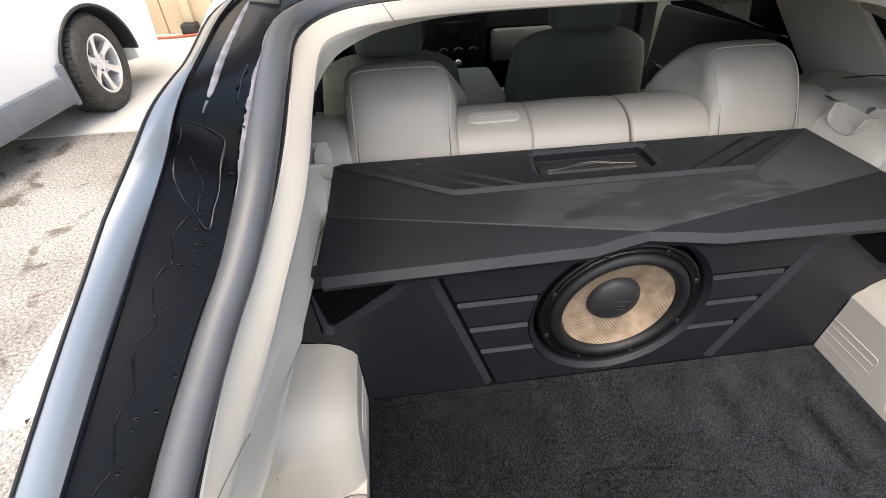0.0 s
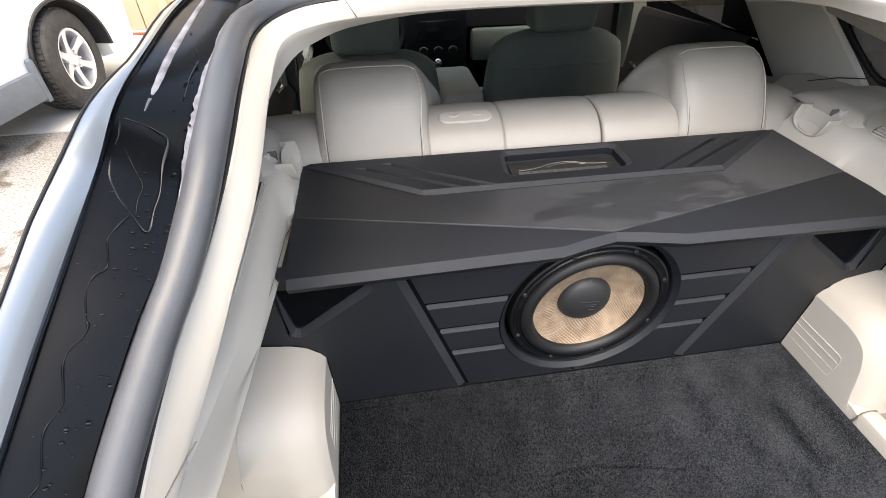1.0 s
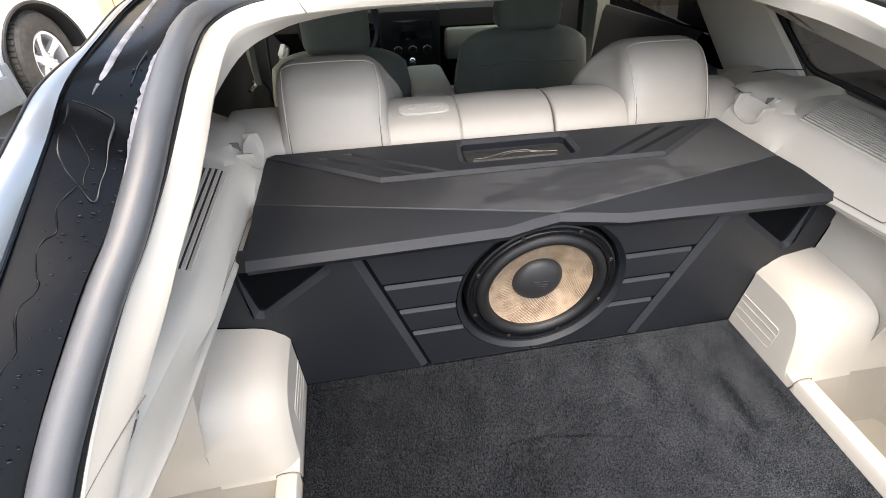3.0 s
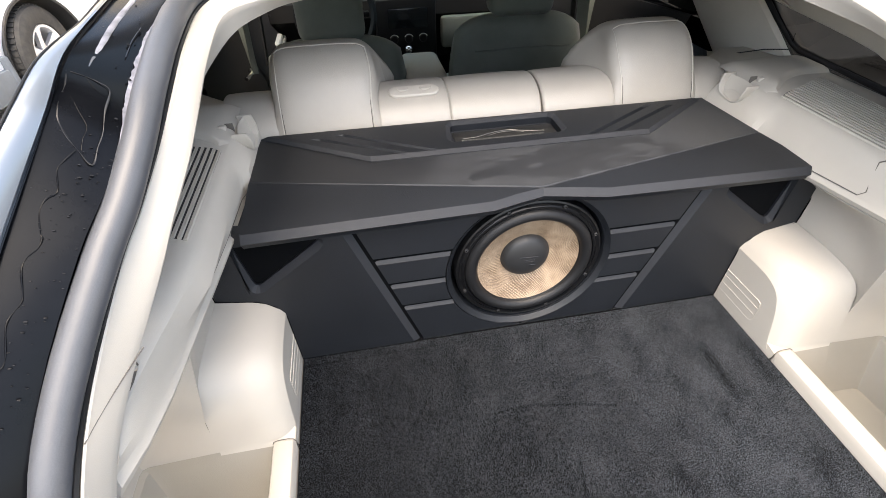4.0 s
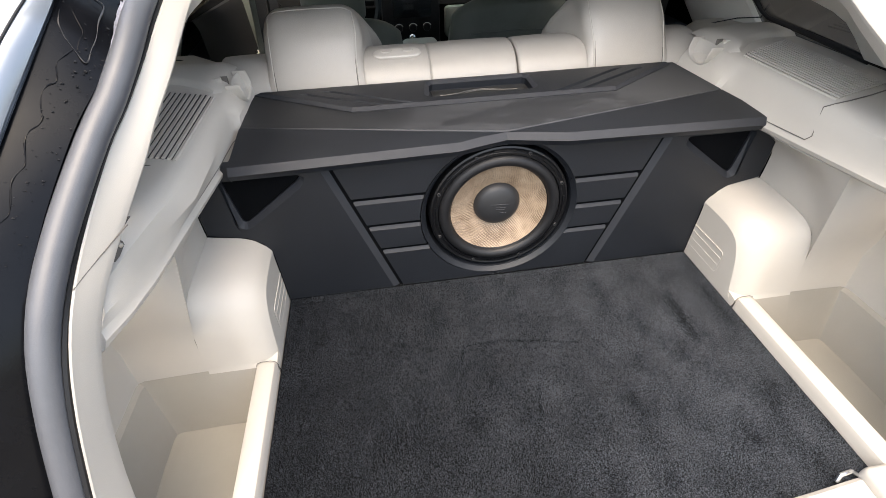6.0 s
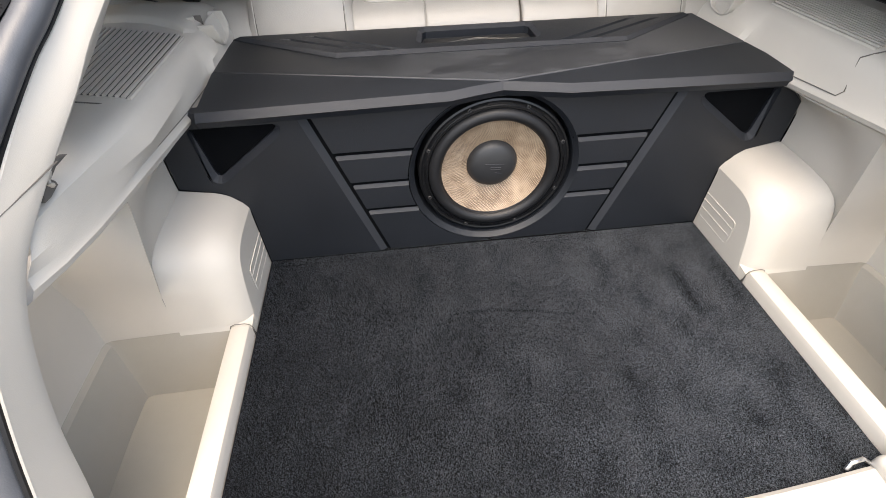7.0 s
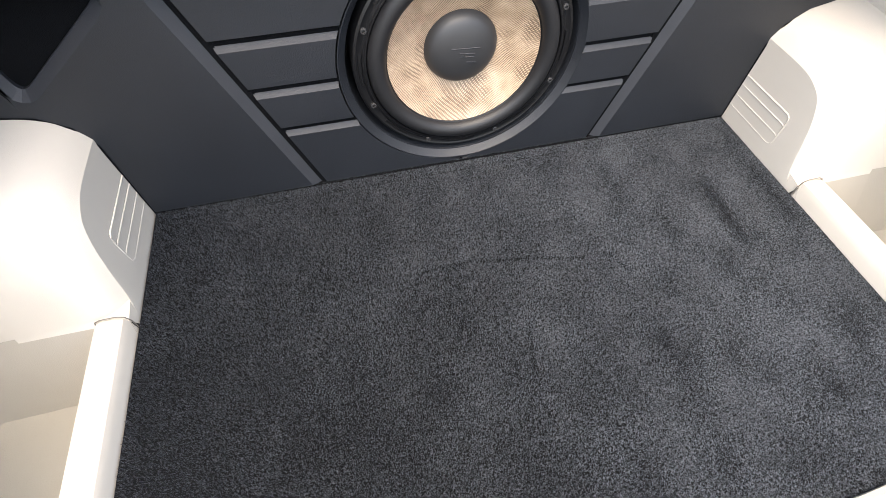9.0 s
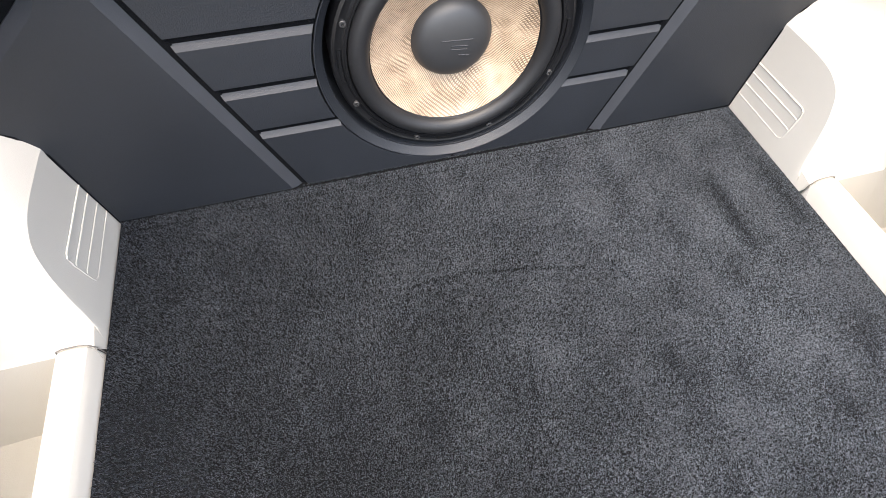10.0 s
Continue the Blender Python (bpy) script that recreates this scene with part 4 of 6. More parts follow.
    # wheel housing: flat inner side, crease, rounded shoulder, arch towards the lining
    curves = [(0.5025, [0.02, -0.04, -0.086, -0.112, -0.131, -0.146, -0.155, -0.163, -0.169], [0.853, 0.853, 0.851, 0.844, 0.831, 0.804, 0.777, 0.749, 0.723]),
              (0.517, [0.02, -0.04, -0.091, -0.122, -0.146, -0.161, -0.171, -0.179, -0.185], [0.874, 0.874, 0.871, 0.861, 0.842, 0.811, 0.781, 0.751, 0.724]),
              (0.545, [0.02, -0.04, -0.096, -0.132, -0.159, -0.175, -0.184, -0.190, -0.195], [0.893, 0.893, 0.888, 0.876, 0.852, 0.816, 0.785, 0.753, 0.725]),
              (0.585, [0.02, -0.04, -0.099, -0.139, -0.167, -0.181, -0.187, -0.192, -0.197], [0.902, 0.901, 0.896, 0.883, 0.857, 0.820, 0.788, 0.755, 0.725]),
              (0.620, [0.03, -0.04, -0.100, -0.145, -0.175, -0.187, -0.190, -0.1945, -0.198], [0.908, 0.907, 0.902, 0.892, 0.868, 0.830, 0.796, 0.760, 0.725])]
    bm = bmesh.new()
    rows = []
    runs = [spline([(x, y, z) for y, z in zip(ys, zs)], 4) for x, ys, zs in curves]
    for k in range(len(runs[0])):
        f = k / (len(runs[0]) - 1)
        across = [r[k].copy() for r in runs]
        across[-1].x = 0.620 + 0.014 * min(1.0, f * 1.25)
        c = across[0]
        foot = [(0.5005, c.y * 1.13, 0.69), (0.501, c.y * 1.08, 0.69 + (c.z - 0.69) * 0.4), (0.5022, c.y * 1.02, 0.69 + (c.z - 0.69) * 0.8)]
        rows.append(foot + [tuple(p) for p in spline([tuple(p) for p in across], 4)])
    for dy, z in ((-0.002, 0.717), (-0.052, 0.606)):
        rows.append([(x, -0.198 + dy, z) for x, y, zz in rows[-1 if dy > -0.01 else -2]])
    loft(bm, shell(s, rows[:-1]))
    part("wheel_housing", bm, BEIGE, qt, "rounded beige wheel housing cover", angle=17)
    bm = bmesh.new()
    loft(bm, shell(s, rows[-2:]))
    part("bin_end", bm, SHADED_BIN, qt)
    # pressed lines on the housing's inner side
    x = s * 0.5012
    for pts in ([(x, 0.005, 0.788), (x, -0.106, 0.788), (x, -0.112, 0.785), (x, -0.114, 0.775), (x, -0.114, 0.740), (x, -0.113, 0.733), (x, -0.107, 0.729), (x, 0.005, 0.730)],
                [(x, 0.005, 0.7705), (x, -0.108, 0.7705), (x, -0.1135, 0.769)], [(x, 0.005, 0.7505), (x, -0.108, 0.7505), (x, -0.1135, 0.749)]):
        bm = bmesh.new()
        tube(bm, pts, 0.0011, 6)
        part("pressed_line", bm, BEIGE, qt)
    bm = bmesh.new()
    tube(bm, [(s * (low(y)[0] + 0.0035), y, low(y)[1] + 0.016) for y in np.linspace(0.19, -0.118, 8)] + [(s * 0.5565, -0.126, 1.079), (s * 0.562, -0.118, 1.099), (s * 0.5695, -0.108, 1.1275)], 0.0009, 6)
    tube(bm, [(s * x, y, z) for x, y, z in ((0.5695, -0.108, 1.1275), (0.581, -0.118, 1.1369), (0.602, -0.122, 1.1422), (0.65, -0.113, 1.1447), (0.70, -0.1, 1.1467), (0.75, -0.092, 1.1450), (0.78, -0.085, 1.1433))], 0.0012, 6)
    part("lid_seam", bm, GAP, qt, "fine dark gap round a side lid")
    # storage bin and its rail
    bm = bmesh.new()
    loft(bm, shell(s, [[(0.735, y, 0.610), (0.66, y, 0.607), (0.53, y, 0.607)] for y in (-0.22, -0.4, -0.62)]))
    part("bin_floor", bm, SHADED_BIN, qt)
    bm = bmesh.new()
    rows = []
    prof = [(0.501, 0.60), (0.501, 0.716), (0.505, 0.7255), (0.513, 0.729), (0.531, 0.729), (0.539, 0.7255), (0.5425, 0.717), (0.546, 0.60)]
    for y in (-0.1975, -0.2, -0.205, -0.25, -0.3, -0.35, -0.4, -0.45, -0.5, -0.55, -0.6):
        d = 0.0025 if y > -0.199 else 0.0006 if y > -0.203 else 0.0
        rows.append([(x + (d if x < 0.52 else -d), y, z - (d if z > 0.7 else 0)) for x, z in prof])
    loft(bm, shell(s, rows), caps=True)
    part("bin_rail", bm, BEIGE_LITE, qt, "pale beige rail beside the carpet", angle=28)
    bm = bmesh.new()
    tube(bm, [(s * x, -0.1978, z) for x, z in ((0.5012, 0.69), (0.5005, 0.716), (0.5045, 0.7262), (0.513, 0.7300), (0.531, 0.7300), (0.5395, 0.7262), (0.5432, 0.717), (0.544, 0.70))], 0.0008, 6)
    part("rail_seam", bm, GAP, qt, "fine dark joint at the rail's end")
    # pillar cap seam and hook
    bm = bmesh.new()
    tube(bm, [(s * 0.568, y, z) for y, z in ((-0.316, 1.155), (-0.322, 1.151), (-0.327, 1.146), (-0.323, 1.1415))], 0.0032, 8)
    part("bag_hook", bm, BEIGE, qt, "small beige bag hook")
    # flat dark patch that draws the shade in the hook's recess
    bm = bmesh.new()
    hole = [(-0.274, 1.151), (-0.296, 1.1555), (-0.325, 1.1555), (-0.335, 1.152), (-0.337, 1.143), (-0.345, 1.134), (-0.333, 1.133), (-0.314, 1.136), (-0.314, 1.141), (-0.318, 1.146), (-0.301, 1.151)]
    front, back = ([bm.verts.new((s * x, y, z)) for y, z in hole] for x in (0.5695, 0.578))
    bm.faces.new(front)
    for i in range(len(hole)):
        j = (i + 1) % len(hole)
        bm.faces.new((front[i], front[j], back[j], back[i]))
    part("hook_shade", bm, GAP, qt, "shaded recess behind the hook, drawn as a dark patch", smooth=False)


def part_root(name, parent):
    o = new(name)
    o.parent = parent
    return o


part_child = part_root


def part_on(holder, bm, material):
    """Gives an empty holder its own mesh by standing in a mesh object for it."""
    name, parent = holder.name, holder.parent
    bpy.data.objects.remove(holder)
    return part(name, bm, material, parent)


def build_side(car, s):
    """Upper rail, quarter window, pillar, doors."""
    bm = bmesh.new()
    # sloping lining above the quarter window, from the tail opening to the pillar
    rows = []
    for y, zb, zt, xt in ((-0.27, 1.146, 1.225, 0.540), (-0.15, 1.148, 1.303, 0.502), (-0.02, 1.149, 1.35, 0.49), (0.035, 1.149, 1.362, 0.488), (0.045, 1.158, 1.364, 0.487), (0.07, 1.183, 1.366, 0.486), (0.10, 1.206, 1.369, 0.485), (0.14, 1.219, 1.373, 0.485),
                          (0.20, 1.228, 1.376, 0.485), (0.275, 1.236, 1.378, 0.487), (0.39, 1.247, 1.38, 0.49), (0.50, 1.262, 1.385, 0.495), (0.8, 1.30, 1.39, 0.52)):
        xe = 0.785 - 0.3 * (zb - 1.13)
        up = min(1.0, max(0.0, (y + 0.27) / 0.3))
        rows.append([(xe + 0.03, y, zb - 0.002), (xe, y, zb), (xe - 0.008, y, zb + 0.003), (xe - 0.028 * up - 0.01, y, zb + 0.066 * up + 0.01), (0.45 * xe + 0.55 * xt + 0.02, y, zb * 0.4 + zt * 0.6 + 0.012), (xt + 0.055, y, zt - 0.022), (xt + 0.022, y, zt - 0.010), (xt + 0.045, y, zt + 0.0)])
    loft(bm, shell(s, rows))
    part("upper_lining", bm, BEIGE, car, "beige upper side lining")
    bm = bmesh.new()
    loft(bm, shell(s, [[(0.79, y, 1.125), (0.79 - (z - 1.125) * 0.25, y, z)] for y, z in (((-0.04, 1.24), (0.12, 1.29), (0.25, 1.31), (0.5, 1.33)) if s > 0 else ((0.04, 1.13), (0.12, 1.165), (0.25, 1.21), (0.5, 1.25)))]))
    g = part("quarter_window", bm, PRIVACY, car, "dark privacy glass")
    g.visible_shadow = False
    bm = bmesh.new()
    tube(bm, [(s * x, y, z) for x, y, z in ((0.779, 0.03, 1.150), (0.784, 0.2, 1.156), (0.785, 0.345, 1.160), (0.782, 0.372, 1.170), (0.768, 0.43, 1.212), (0.752, 0.50, 1.268))], 0.0075, 8)
    part("window_gasket", bm, RUBBER, car)
    bm = bmesh.new()
    rows = []
    for z, x, y0, y1 in ((1.02, 0.80, 0.29, 0.66), (1.08, 0.795, 0.31, 0.695), (1.142, 0.781, 0.362, 0.75), (1.20, 0.764, 0.432, 0.82), (1.26, 0.745, 0.502, 0.885), (1.33, 0.70, 0.575, 0.96), (1.41, 0.63, 0.66, 1.05)):
        rows.append([(x + 0.05, y0 - 0.01, z), (x + 0.004, y0, z), (x - 0.006, y0 + 0.012, z), (x - 0.02, (y0 + y1) / 2, z), (x - 0.006, y1 - 0.012, z), (x + 0.004, y1, z), (x + 0.05, y1 + 0.01, z)])
    loft(bm, shell(s, rows))
    part("rear_pillar", bm, HEADLINE, car, "beige pillar lining")
    bm = bmesh.new()
    tube(bm, [(s * x, y, z) for x, y, z in ((0.65, 0.50, 1.105), (0.705, 0.455, 1.125), (0.745, 0.41, 1.146), (0.783, 0.37, 1.1555))], 0.0016, 6)
    part("pillar_seam", bm, DARK, car, "dark joint at the foot of the pillar")
    for name, y0, y1, z0, z1 in (("rear_door", 0.735, 1.45, 0.32, 1.06), ("front_door", 1.47, 2.55, 0.32, 1.06)):
        d = part_root(name, car)
        bm = bmesh.new()
        rows = []
        for y in np.linspace(y0, y1, 8):
            b = z1 + (0.06 if name == "rear_door" else 0.025) * (1.0 - (y - y0) / (y1 - y0)) + (0.025 if name == "rear_door" else 0)
            rows.append([(0.80, y, b), (0.745, y, b + 0.005), (0.735, y, b - 0.02), (0.72, y, 0.86), (0.69, y, 0.80), (0.69, y, 0.74), (0.73, y, 0.70), (0.74, y, z0)])
        loft(bm, shell(s, rows))
        part("door_card", bm, DARK, d, "dark door card")
        bm = bmesh.new()
        box(bm, *sorted((s * 0.66, s * 0.72)), y0 + 0.15, y1 - 0.15, 0.745, 0.79, 0.015)
        part("armrest", bm, CLOTH, d)
        bm = bmesh.new()
        tube(bm, [(s * 0.715, (y0 + y1) / 2 + 0.1, 0.9), (s * 0.70, (y0 + y1) / 2 + 0.14, 0.905), (s * 0.715, (y0 + y1) / 2 + 0.2, 0.9)], 0.008, 8)
        part("door_handle", bm, CHROME, d, "chrome inner handle")
        bm = bmesh.new()
        loft(bm, shell(s, [[(0.79, y0 - (0.0 if name == "front_door" else 0.1), z1), (0.79, y1, z1)], [(0.66, y0 + (0.1 if name == "front_door" else 0.17), 1.39), (0.66, y1 - (0.4 if name == "front_door" else 0.0), 1.39)]]))
        w = part("window_pane", bm, PRIVACY if name == "rear_door" else GLASS, d)
        w.visible_shadow = False
        bm = bmesh.new()
        tube(bm, [(s * 0.77, y1 - 0.02, z1), (s * 0.62, y1 - (0.42 if name == "front_door" else 0.02), 1.4)], 0.03, 8)
        part("window_frame", bm, DARK, d)
    bm = bmesh.new()
    rows = []
    for z, x, y in ((0.35, 0.73, 1.42), (0.9, 0.73, 1.42), (1.1, 0.72, 1.43), (1.3, 0.64, 1.45), (1.42, 0.57, 1.46)):
        rows.append([(x + 0.04, y - 0.07, z), (x - 0.01, y - 0.06, z), (x - 0.02, y, z), (x - 0.01, y + 0.06, z), (x + 0.04, y + 0.07, z)])
    loft(bm, shell(s, rows))
    part("centre_pillar", bm, CLOTH, car, "grey-beige centre pillar")
    bm = bmesh.new()
    loft(bm, shell(s, [[(0.62, 1.36, 1.35), (0.615, 1.36, 1.36), (0.615, 1.41, 1.36)], [(0.655, 1.33, 0.9), (0.65, 1.33, 0.9), (0.65, 1.38, 0.9)]]))
    part("seat_belt", bm, DARK, car, "dark seat belt webbing")
    # outer skin and mirror
    bm = bmesh.new()
    loft(bm, shell(s, [[(0.79, y, 0.25), (0.81, y, 0.6), (0.808, y, min(0.8, zt - 0.04)), (0.802, y, zt), (0.801, y + 0.01, zt + 0.01)]
                       for y, zt in ((-0.46, 0.80), (-0.42, 0.84), (-0.27, 0.965), (-0.13, 1.02), (0.0, 1.065), (0.25, 1.13))]))
    loft(bm, shell(s, [[(0.79, y, 0.25), (0.81, y, 0.6), (0.808, y, 0.9), (0.805, y, 1.03), (0.80, y, 1.13)] for y in (0.25, 0.7, 1.2, 2.0, 3.2)]))
    part("outer_side", bm, BODY, car, "pale silver painted side")
    bm = bmesh.new()
    loft(bm, shell(s, [[(0.785, y, 1.245), (0.745, y, 1.275), (0.69, y, 1.32), (0.63, y, 1.37), (0.56, y, 1.41)] for y in (0.15, 0.3, 0.5)]))
    loft(bm, shell(s, [[(0.80, y, 1.134), (0.785, y, 1.2), (0.745, y, 1.3), (0.65, y, 1.4), (0.58, y, 1.45)] for y in (0.5, 0.95)]))
    part("outer_quarter", bm, BODY, car)
    m = part_root("door_mirror", car)
    bm = bmesh.new()
    box(bm, *sorted((s * 0.84, s * 1.02)), 2.14, 2.24, 1.06, 1.22, 0.03, 3)
    part("mirror_housing", bm, BODY, m)
    bm = bmesh.new()
    box(bm, *sorted((s * 0.86, s * 1.0)), 2.132, 2.138, 1.08, 1.2, 0.002)
    part("mirror_glass", bm, CHROME, m, "mirror glass")


def build_dashboard(car):
    d = part_root("dashboard", car)
    bm = bmesh.new()
    rows = []
    for x in np.linspace(-0.73, 0.73, 15):
        rows.append([(x, 2.62, 0.97), (x, 2.4, 1.0), (x, 2.2, 0.975), (x, 2.12, 0.94), (x, 2.10, 0.86), (x, 2.16, 0.78), (x, 2.22, 0.6), (x, 2.4, 0.5)])
    loft(bm, rows)
    part("dash_panel", bm, DASH, d, "dark dashboard moulding")
    bm = bmesh.new()
    box(bm, 0.2, 0.66, 2.075, 2.14, 0.68, 0.85, 0.02)
    part("glove_box", bm, CLOTH, d, "grey-beige glove box")
    bm = bmesh.new()
    box(bm, -0.165, 0.165, 2.04, 2.2, 0.62, 0.96, 0.02)
    part("console_panel", bm, DASH, d, "black centre stack")
    bm = bmesh.new()
    box(bm, -0.10, 0.115, 2.028, 2.045, 0.815, 0.915, 0.004)
    part("radio", bm, SCREEN, d, "dark radio screen")
    for x in (-0.075, 0.005, 0.085):
        bm = bmesh.new()
        turned(bm, x, 0.762, [(0.001, 2.012), (0.018, 2.012), (0.021, 2.02), (0.022, 2.041)], 24)
        part("knob", bm, DASH, d)
        # shine of the chrome arc, done in pale paint
        bm = bmesh.new()
        loft(bm, [[(x + r * math.cos(a), 2.018, 0.762 + r * math.sin(a)) for r in (0.023, 0.027)] for a in [math.pi * (0.15 + 0.7 * k / 10) for k in range(11)]])
        part("knob_shine", bm, SCREEN_LABEL, d, "chrome arc round the knob, its shine in pale paint")
    bm = bmesh.new()
    loft(bm, [[(-0.37 + r * math.cos(k * math.tau / 36), 1.98 - 0.07 + 0.4 * r * math.sin(k * math.tau / 36) + q, 0.93 + 0.92 * r * math.sin(k * math.tau / 36)) for r, q in ((0.175, 0), (0.19, -0.013), (0.205, 0), (0.19, 0.013))] for k in range(36)], closed=True, ring=True)
    box(bm, -0.42, -0.32, 1.9, 1.96, 0.88, 0.97, 0.02)
    box(bm, -0.55, -0.2, 1.91, 1.93, 0.91, 0.94, 0.008)
    part("steering_wheel", bm, DASH, d, "dark steering wheel")
    k = part_root("centre_console", car)
    bm = bmesh.new()
    box(bm, -0.12, 0.12, 1.15, 2.1, 0.35, 0.66, 0.03)
    part("console_body", bm, DASH, k)
    bm = bmesh.new()
    box(bm, -0.10, 0.075, 1.2, 1.55, 0.70, 0.845, 0.03, 3)
    part("armrest_lid", bm, HEADLINE, k, "grey-beige padded armrest")
    bm = bmesh.new()
    tube(bm, [(-0.01, 1.95, 0.64), (-0.01, 1.93, 0.72)], 0.008, 8)
    bmesh.ops.create_icosphere(bm, subdivisions=2, radius=0.022, matrix=Matrix.Translation((-0.01, 1.93, 0.735)))
    part("gear_lever", bm, CHROME, k, "bright gear lever")
    sw = part_root("switch_panel", car)
    bm = bmesh.new()
    box(bm, -0.745, -0.67, 1.92, 2.12, 0.68, 0.81, 0.012)
    part("switch_plate", bm, SCREEN_LABEL, sw, "pale door switch plate")
    for y in (1.97, 2.03):
        bm = bmesh.new()
        box(bm, -0.705, -0.675, y, y + 0.04, 0.797, 0.804, 0.002)
        part("window_switch", bm, PLASTIC, sw)


def build_tailgate(car):
    """The raised tailgate over the opening: out of view, added to shade the load bay."""
    g = part_root("tailgate", car)
    m = Matrix.Translation((0, 0.24, 1.46)) @ Matrix.Rotation(radians(-68), 4, "X")
    skin = ((-1, 0.0), (-0.96, 0.05), (-0.5, 0.06), (0.5, 0.06), (0.96, 0.05), (1, 0.0), (0.94, -0.01), (0.5, -0.005), (-0.5, -0.005), (-0.94, -0.01))
    bm = bmesh.new()
    loft(bm, [[m @ Vector((x * (0.56 - 0.118 * y), y, z + 0.03 * (1 - x * x))) for x, z in skin] for y in (-0.50, -0.6, -0.7, -0.8, -0.9, -1.02)], closed=True, caps=True)
    part("tailgate_shell", bm, BODY, g, "raised tailgate")
    bm = bmesh.new()
    loft(bm, [[m @ Vector((x * (0.56 - 0.118 * y), y, z + 0.03 * (1 - x * x))) for x, z in skin] for y in (0.0, -0.03, -0.07)], closed=True, caps=True)
    part("tailgate_header", bm, BODY, g)
    for e in (-1, 1):
        bm = bmesh.new()
        loft(bm, [[m @ Vector((e * x * (0.56 - 0.118 * y), y, z)) for x, z in ((1, 0.0), (0.97, 0.05), (0.9, 0.055), (0.88, 0.0), (0.92, -0.01))] for y in (-0.07, -0.2, -0.35, -0.5)], closed=True, caps=True)
        part("tailgate_side_frame", bm, BODY, g)
    bm = bmesh.new()
    loft(bm, [[m @ Vector((x * (0.56 - 0.118 * y), y, 0.05 + 0.03 * (1 - x * x))) for x in (-0.9, -0.45, 0, 0.45, 0.9)] for y in (-0.07, -0.2, -0.35, -0.5)])
    pane = part("tailgate_glass", bm, CLEAR, g, "tailgate window glass")
    pane.visible_shadow = False
    bm = bmesh.new()
    rows = []
    for k in range(9):
        y = -0.55 - 0.44 * k / 8
        hw = 0.53 + 0.1 * k / 8
        rows.append([m @ Vector((x * hw, y, z)) for x, z in ((-1, -0.015), (-0.9, -0.035), (0, -0.04), (0.9, -0.035), (1, -0.015))])
    loft(bm, rows)
    part("tailgate_lining", bm, PLASTIC, g, "dark tailgate lining")


def build_sill(car):
    sl = part_root("tail_sill", car)
    bm = bmesh.new()
    rows = []
    for x in np.linspace(-0.6, 0.6, 17):
        b = 0.03 * (1 - (x / 0.5) ** 2) if abs(x) < 0.5 else 0
        y = -0.575 - b
        rows.append([(x, y, 0.64), (x, y, 0.708), (x, y - 0.006, 0.714), (x, y - 0.03, 0.712), (x, y - 0.06, 0.69), (x, y - 0.075, 0.66), (x, y - 0.08, 0.5)])
    loft(bm, rows)
    part("scuff_plate", bm, BEIGE_LITE, sl, "pale beige loading sill cover")
    for s in (-1, 1):
        bm = bmesh.new()
        box(bm, *sorted((s * 0.46, s * 0.56)), -0.66, -0.572, 0.70, 0.735, 0.012, 3)
        part("corner_cap", bm, BEIGE_LITE, sl)
        bm = bmesh.new()
        tube(bm, [(s * 0.425, -0.578, 0.704), (s * 0.43, -0.574, 0.716), (s * 0.45, -0.572, 0.718), (s * 0.462, -0.576, 0.71)], 0.0035, 8)
        part("tie_down_loop", bm, CHROME, sl, "chrome tie-down loop")
    bm = bmesh.new()
    box(bm, -0.66, 0.66, -0.74, -0.66, 0.3, 0.62, 0.03, 3)
    part("rear_bumper", bm, BODY, sl)


